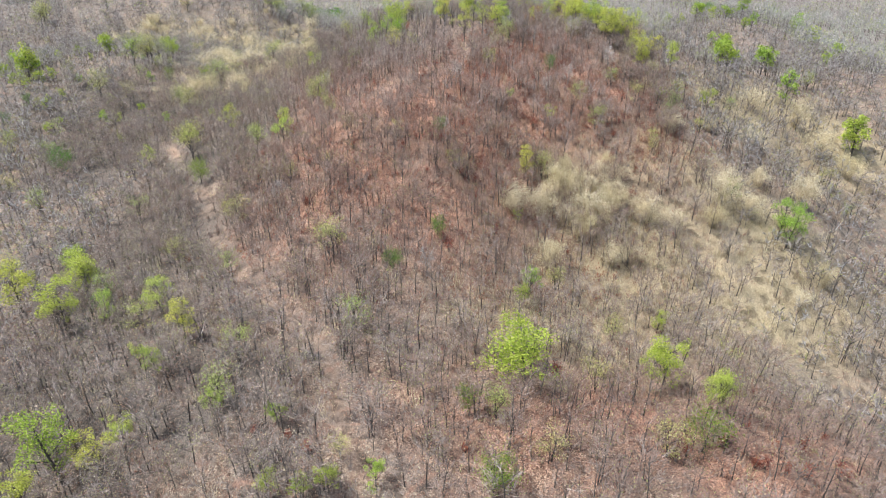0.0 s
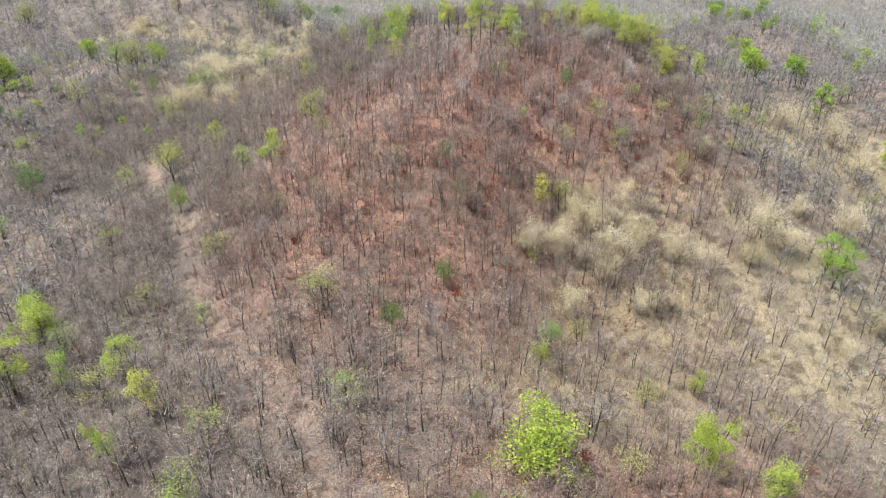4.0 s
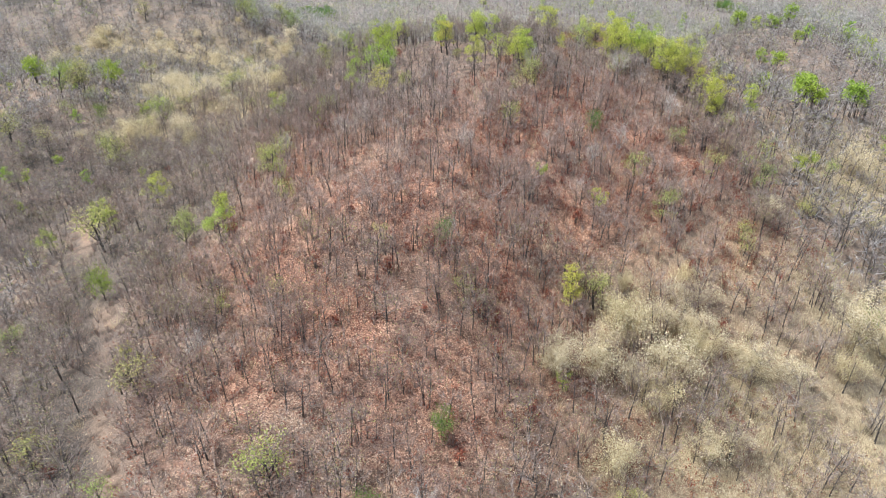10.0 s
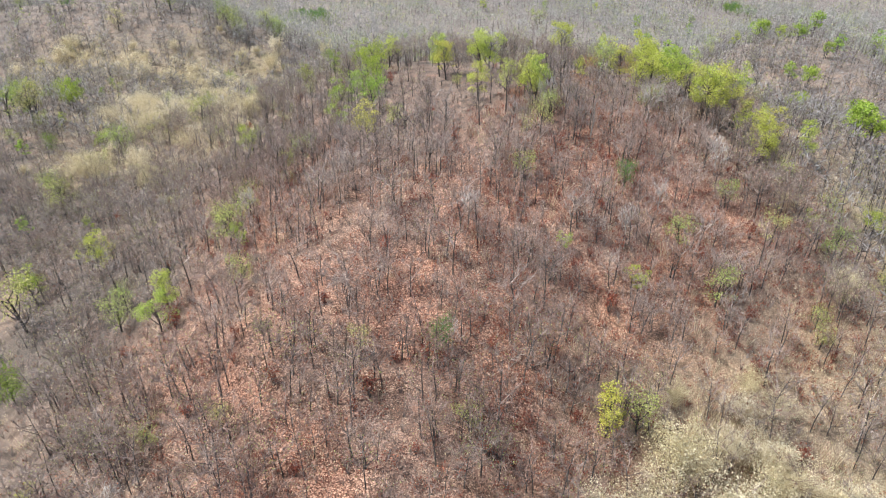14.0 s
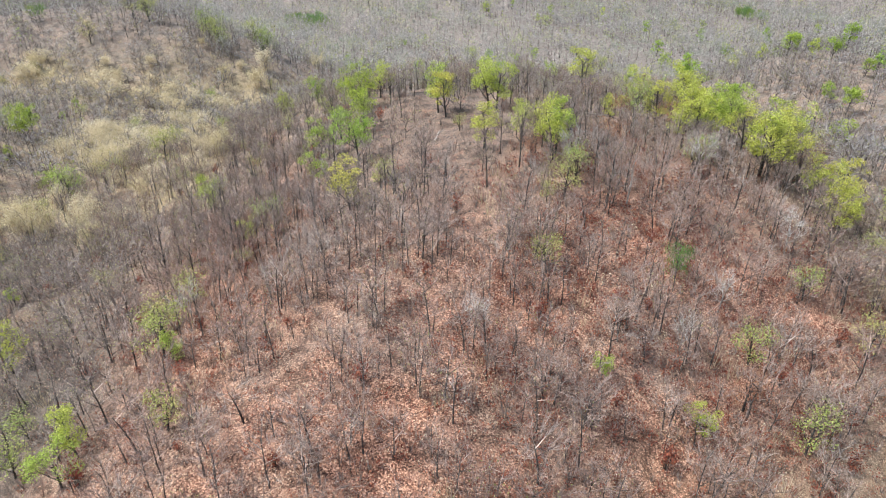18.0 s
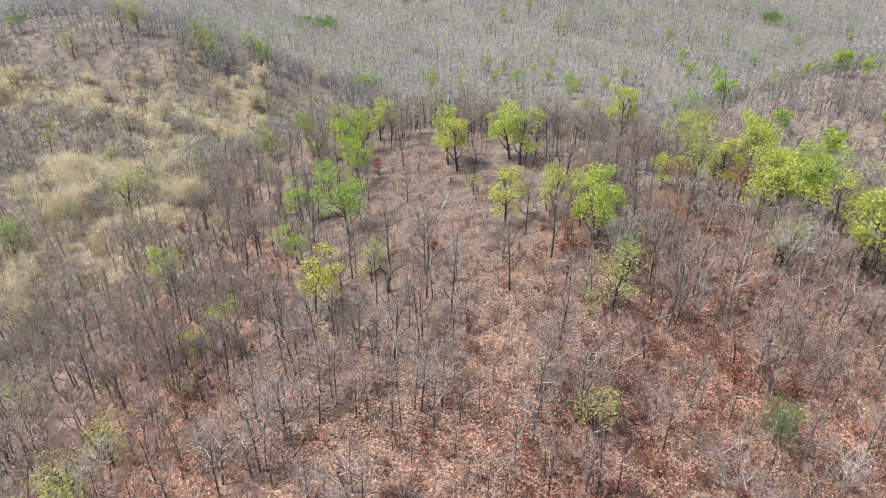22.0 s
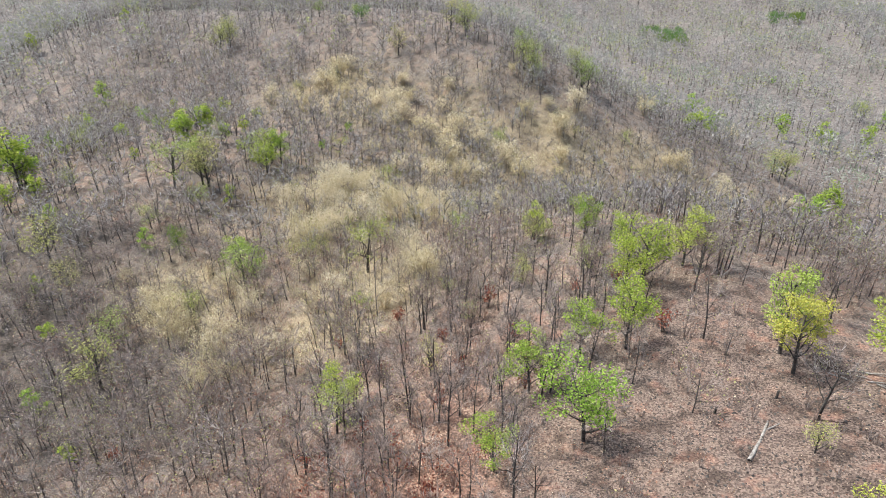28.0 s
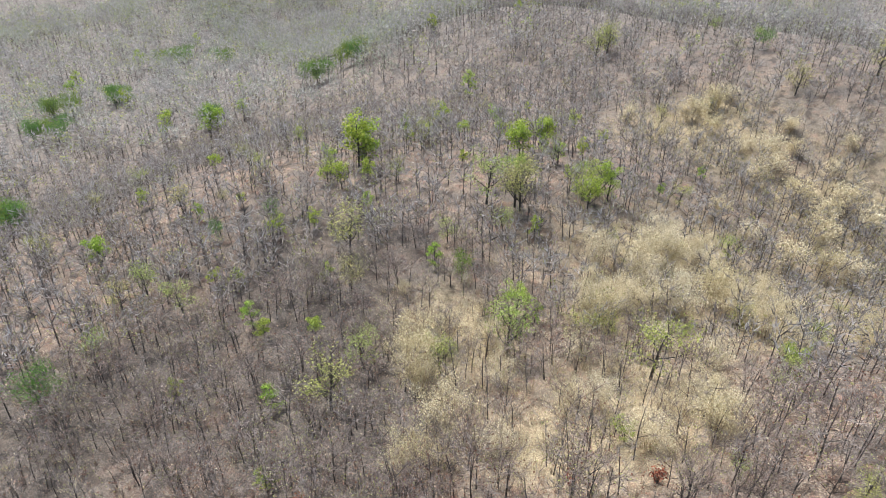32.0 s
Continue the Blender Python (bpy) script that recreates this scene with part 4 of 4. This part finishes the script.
# far woods on the hills and plain behind
spots = np.concatenate([scatter(26000, (-800, 300), (700, 1000), 25), scatter(8500, (-800, 60), (-250, 450), 26), scatter(4000, (-1300, 900), (1100, 1600), 29), scatter(2400, (-1500, 100), (-800, 900), 30)])
seen = np.abs(spots[:, 0]) < 60 + 0.78 * spots[:, 1]
seen |= spots[:, 0] < -200
ragged = 50 * waves(spots[:, 0], spots[:, 1], 40.0, 1.5) + 110 * speckle(spots[:, 0], spots[:, 1])
inner = (spots[:, 0] > -360 + ragged) & (spots[:, 1] < 510 - ragged) & (spots[:, 0] < 215 - 0.5 * ragged) & (spots[:, 1] > 60)
gaps = waves(spots[:, 0], spots[:, 1], 14.0, 5.1) > rng_of(34).uniform(0.0, 0.55, len(spots))
for x, y, wide in DENSE_A:
    if wide > 9:
        gaps &= np.hypot(spots[:, 0] - x, spots[:, 1] - y) > wide * 0.6
far = spots[~inner & seen & gaps]
reach = np.hypot(far[:, 0], far[:, 1] - 150)
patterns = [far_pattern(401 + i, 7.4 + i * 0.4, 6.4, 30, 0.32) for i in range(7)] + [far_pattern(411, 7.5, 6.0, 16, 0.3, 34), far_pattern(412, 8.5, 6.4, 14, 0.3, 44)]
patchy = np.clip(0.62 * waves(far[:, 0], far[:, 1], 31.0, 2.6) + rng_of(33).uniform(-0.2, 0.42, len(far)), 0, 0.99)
# the twig colour of these trees carries painted haze
planted("far_woods", patterns, far, rng_of(27).uniform(0.75, 1.3, len(far)) * (1 + reach / 1400), 28, [GREY_BARK, HAZED_TWIG, SPARSE_LEAF], "grey and faintly green woods on far hills and plain", "woods", patchy)

# undergrowth
spots = scatter(20000, (-95, 48), (85, 280), 35)
chance = rng_of(36).uniform(size=len(spots))
redness = patch(spots[:, 0], spots[:, 1], RED_GROUND)
low = spots[chance < (0.35 + 0.4 * redness) * (1 - 0.6 * np.clip(patch(spots[:, 0], spots[:, 1], CLEARING), 0, 1)) * (1 - 0.6 * patch(spots[:, 0], spots[:, 1], STRAW_GROUND))][:8000]
patterns = [shrub_pattern(501 + i, 16, 9, 1.3 + 0.35 * i) for i in range(4)]
planted("undergrowth", patterns, low, rng_of(37).uniform(0.5, 1.3, len(low)), 38, [BARK, TWIG, DRY_LEAF], "low rust-brown saplings and dry undergrowth", "undergrowth")

red = scatter(16000, (-45, 90), (70, 215), 45)
red = red[rng_of(46).uniform(size=len(red)) < 1.1 * patch(red[:, 0], red[:, 1], RED_GROUND) * (0.25 + waves(red[:, 0], red[:, 1], 9.0, 6.1)) * np.where(red[:, 0] > 4, 1.0, 0.5) * (1 - np.clip(patch(red[:, 0], red[:, 1], CLEARING), 0, 1))]
patterns = [shrub_pattern(511 + i, 8, 20, 0.9 + 0.3 * i) for i in range(3)]
planted("red_undergrowth", patterns, red[:5200], rng_of(39).uniform(0.5, 1.2, len(red[:5200])), 40, [BARK, TWIG, RUST_LEAF], "low undergrowth with withered dark red leaves", "undergrowth")

# dry pale brush over the straw-coloured ground
spots = scatter(30000, (-170, 50), (120, 400), 41)
chance = rng_of(42).uniform(size=len(spots))
dry = spots[chance < 0.05 * (spots[:, 1] < 200) + 0.75 * patch(spots[:, 0], spots[:, 1], STRAW_GROUND)][:4200]
patterns = [brush_pattern(521 + i, 24, 22, 1.0 + 0.5 * i) for i in range(3)]
planted("dry_brush", patterns, dry, rng_of(43).uniform(0.6, 1.4, len(dry)), 44, [STRAW_STEM, STRAW_LEAF], "thin straw-coloured stems of dry brush", "undergrowth")


# fallen leaves on the open ground
def leaf_litter(n, seed):
    r, w = rng_of(seed), Wood()
    at = r.uniform((-80, 46), (58, 252), (n * 2, 2))
    keep = r.uniform(size=len(at)) < (0.35 + 0.65 * waves(at[:, 0], at[:, 1], 3.0, 5.5)) * (1 - 0.85 * np.clip(patch(at[:, 0], at[:, 1], CLEARING) * 1.5, 0, 1))
    keep &= r.uniform(size=len(at)) > 0.75 * patch(at[:, 0], at[:, 1], CHARRED)
    at = at[keep & (trail_at(at[:, 0], at[:, 1]) > 1.2)][:n]
    w.leaves(np.column_stack([at, height(at[:, 0], at[:, 1]) + 0.06]), np.where(at[:, 1] > 140, 0.135, 0.18), 0, r, flat=0.75)
    verts, tris, _ = w.arrays()
    me = mesh_of("leaf_litter", verts, tris, [DRY_LEAF], floats={"tone": np.repeat(r.uniform(0, 1, len(at)), 4), "joined": np.ones(4 * len(at))})
    return tagged(new("leaf_litter", me), "fallen rust and tan leaves on the ground", "leaves", kind="stuff")


leaf_litter(170000, 61)


# single dead things and dark stumps
def limb_mesh(name, points, radii, mat, sides=7, seed=0, wobble=0.12):
    """A crooked round piece of wood with uneven girth."""
    r, w = rng_of(seed), Wood()
    points = np.asarray(points, float)
    fine = [points[0]]
    for a, b in zip(points[:-1], points[1:]):
        for g in (0.33, 0.66, 1.0):
            fine.append(a + (b - a) * g + r.normal(size=3) * wobble * min(radii) * (g < 1))
    girth = np.interp(np.linspace(0, 1, len(fine)), np.linspace(0, 1, len(radii)), radii) * r.uniform(0.85, 1.15, len(fine))
    w.tube(fine, girth, sides)
    verts, tris, _ = w.arrays()
    return mesh_of(name, verts, tris, [mat], floats={"tone": np.zeros(len(verts))})


def on_ground(x, y, up=0.0):
    return np.array((x, y, float(height(x, y)) + up))


def dead_wood(name, pieces, label, category, mat):
    """A thing of several crooked pieces, each a part: (part name, points, radii)."""
    top = tagged(new(name), label, category)
    foot = np.asarray(pieces[0][1][0], float)
    top.location = foot
    for i, (part_name, points, radii) in enumerate(pieces):
        ob = new(part_name, limb_mesh(part_name, np.asarray(points, float) - foot, radii, mat, seed=i + 3))
        ob.parent = top
    return top


a, b = on_ground(-1.4, 218.6, 0.12), on_ground(-0.6, 224.4, 0.14)
dead_wood("fallen_log", [("log", [a, (a + b) / 2 + (0.15, 0, 0.02), b], (0.17, 0.15, 0.09)), ("branch_stub", [b + (0, -1.2, 0.05), b + (0.9, -0.2, 0.35)], (0.1, 0.05))],
          "weathered pale grey fallen log on burnt ground", "log", PALE_BARK)
a, b = on_ground(25.4, 226.6, 0.15), on_ground(29.6, 226.2, 0.15)
dead_wood("fallen_log", [("log", [a, (a + b) / 2, b], (0.2, 0.18, 0.12))], "long pale fallen log among red leaves", "log", PALE_BARK)
foot = on_ground(25.2, 192.8, -0.2)
dead_wood("dead_snag", [("trunk", [foot, foot + (0.3, 0.1, 3.0), foot + (0.2, 0.2, 5.5), foot + (0.7, 0.3, 8.2)], (0.13, 0.11, 0.08, 0.03)), ("branch", [foot + (0.25, 0.1, 3.4), foot + (1.3, -0.6, 4.3)], (0.07, 0.02)),
                        ("branch", [foot + (0.2, 0.2, 5.0), foot + (-0.7, 0.3, 6.0)], (0.06, 0.02))], "tall broken pale dead trunk standing crooked", "dead tree", PALE_BARK)
foot = on_ground(-7.0, 198.2, -0.2)
dead_wood("burnt_tree", [("trunk", [foot, foot + (0.05, 0, 1.3), foot + (0.1, 0, 2.4)], (0.28, 0.24, 0.22)), ("limb", [foot + (0.1, 0, 2.2), foot + (-0.8, 0.1, 3.4), foot + (-1.0, 0.2, 4.2)], (0.17, 0.11, 0.04)),
                            ("limb", [foot + (0.1, 0, 2.2), foot + (0.9, 0.2, 3.2), foot + (1.9, 0.1, 3.7)], (0.16, 0.1, 0.03))], "black charred forked trunk with stub limbs", "dead tree", BARK)
foot = on_ground(-35.9, 227.7, -0.1)
dead_wood("charred_stump", [("stump", [foot, foot + (-0.25, 0, 0.9), foot + (-0.35, 0, 1.3)], (0.42, 0.36, 0.3))], "thick black charred stump leaning on the slope", "stump", BARK)
for x, y, tall in ((-4.8, 224.2, 0.8), (-0.3, 228.1, 1.0), (4.5, 214.0, 0.6), (-9.0, 190.5, 0.9), (8.0, 205.0, 0.7), (-16.0, 186.0, 1.1), (11.5, 218.0, 0.8)):
    foot = on_ground(x, y, -0.1)
    dead_wood("small_stump", [("stump", [foot, foot + (0.05, 0.03, tall)], (0.13, 0.09))], "small burnt stump on bare ground", "stump", BARK)
r = rng_of(91)
pieces = []
for i in range(9):
    p, turn = on_ground(5.5 + r.uniform(-2, 2), 233.6 + r.uniform(-1.3, 1.3), 0.1), r.uniform(-0.7, 0.7)
    q = p + np.array((math.cos(turn), math.sin(turn), r.uniform(0.05, 0.3))) * r.uniform(1.2, 3.4)
    pieces.append(("branch", [p, (p + q) / 2 + (0, 0, 0.1), q], (0.07, 0.05, 0.015)))
dead_wood("fallen_branches", pieces, "heap of fallen dead branches by red leaf litter", "branches", PALE_BARK)

# pale dead trees
pale = [bare_tree(601 + i, (7.0, 6.0)[i], (2.6, 3.0)[i], "pale grey dead tree with bleached branches", 0.13, 8, 6, 9, wood=PALE_BARK, fine=PALE_TWIG) for i in range(2)]
for x, y, s in ((18.2, 199.4, 1.1), (36.8, 200.2, 1.2), (32.3, 174.3, 0.9), (-34.0, 127.1, 0.9), (0.5, 145.3, 0.7), (3.2, 166.5, 0.9), (-30.5, 176.0, 0.9), (45.0, 186.0, 1.0), (26.0, 168.0, 0.8), (-3.0, 103.0, 0.9), (-88.0, 390.0, 1.4)):
    stand(pale[r.randint(2)], x, y, s, r.uniform(0, 6.28))
for p in pale:
    keep_out(p)

# rust-red shrubs
rust = [rust_shrub(621 + i, "low shrub with withered rust-red leaves", 1.5 + 0.4 * i) for i in range(3)]
spots = r.uniform((-60, 60), (60, 245), (900, 2))
spots = [(x, y) for x, y in spots if r.uniform() < float(patch(x, y, RED_GROUND)) * 0.9 * (1 - float(patch(x, y, CLEARING)))]
for x, y in [(-31, 226), (-45, 219), (-47, 214), (-24, 243), (-20, 246), (-12, 236), (12, 238), (22, 231), (-20, 64), (-25, 66), (-52, 56), (-60, 105), (-36, 214), (-41, 224), (-28, 233), (-51, 229), (-34, 239), (-46, 236), (-39, 208), (-56, 218), (-30, 219), (-43, 244), (-60, 210), (-66, 204)] + spots[:120]:
    stand(rust[r.randint(3)], x, y, r.uniform(0.6, 1.25), r.uniform(0, 6.28))
for p in rust:
    keep_out(p)


# burnt clods on the clearing
def clods(n, seed):
    r = rng_of(seed)
    at = r.uniform((-24, 176), (26, 242), (n, 2))
    unit = np.array([(1, 0, 0), (0, 1, 0), (-1, 0, 0), (0, -1, 0), (0, 0, 1)], float)
    size = r.uniform(0.05, 0.17, (n, 1, 1)) * r.uniform(0.7, 1.3, (n, 5, 3))
    verts = unit[None] * size + np.column_stack([at, height(at[:, 0], at[:, 1]) + 0.01])[:, None]
    tris = np.array([(0, 1, 4), (1, 2, 4), (2, 3, 4), (3, 0, 4)])[None] + (np.arange(n) * 5)[:, None, None]
    me = mesh_of("burnt_clods", verts.reshape(-1, 3), tris.reshape(-1, 3), [BARK])
    return tagged(new("burnt_clods", me), "small burnt clods and charred stubs on the soil", "clods", kind="stuff")


clods(5200, 71)
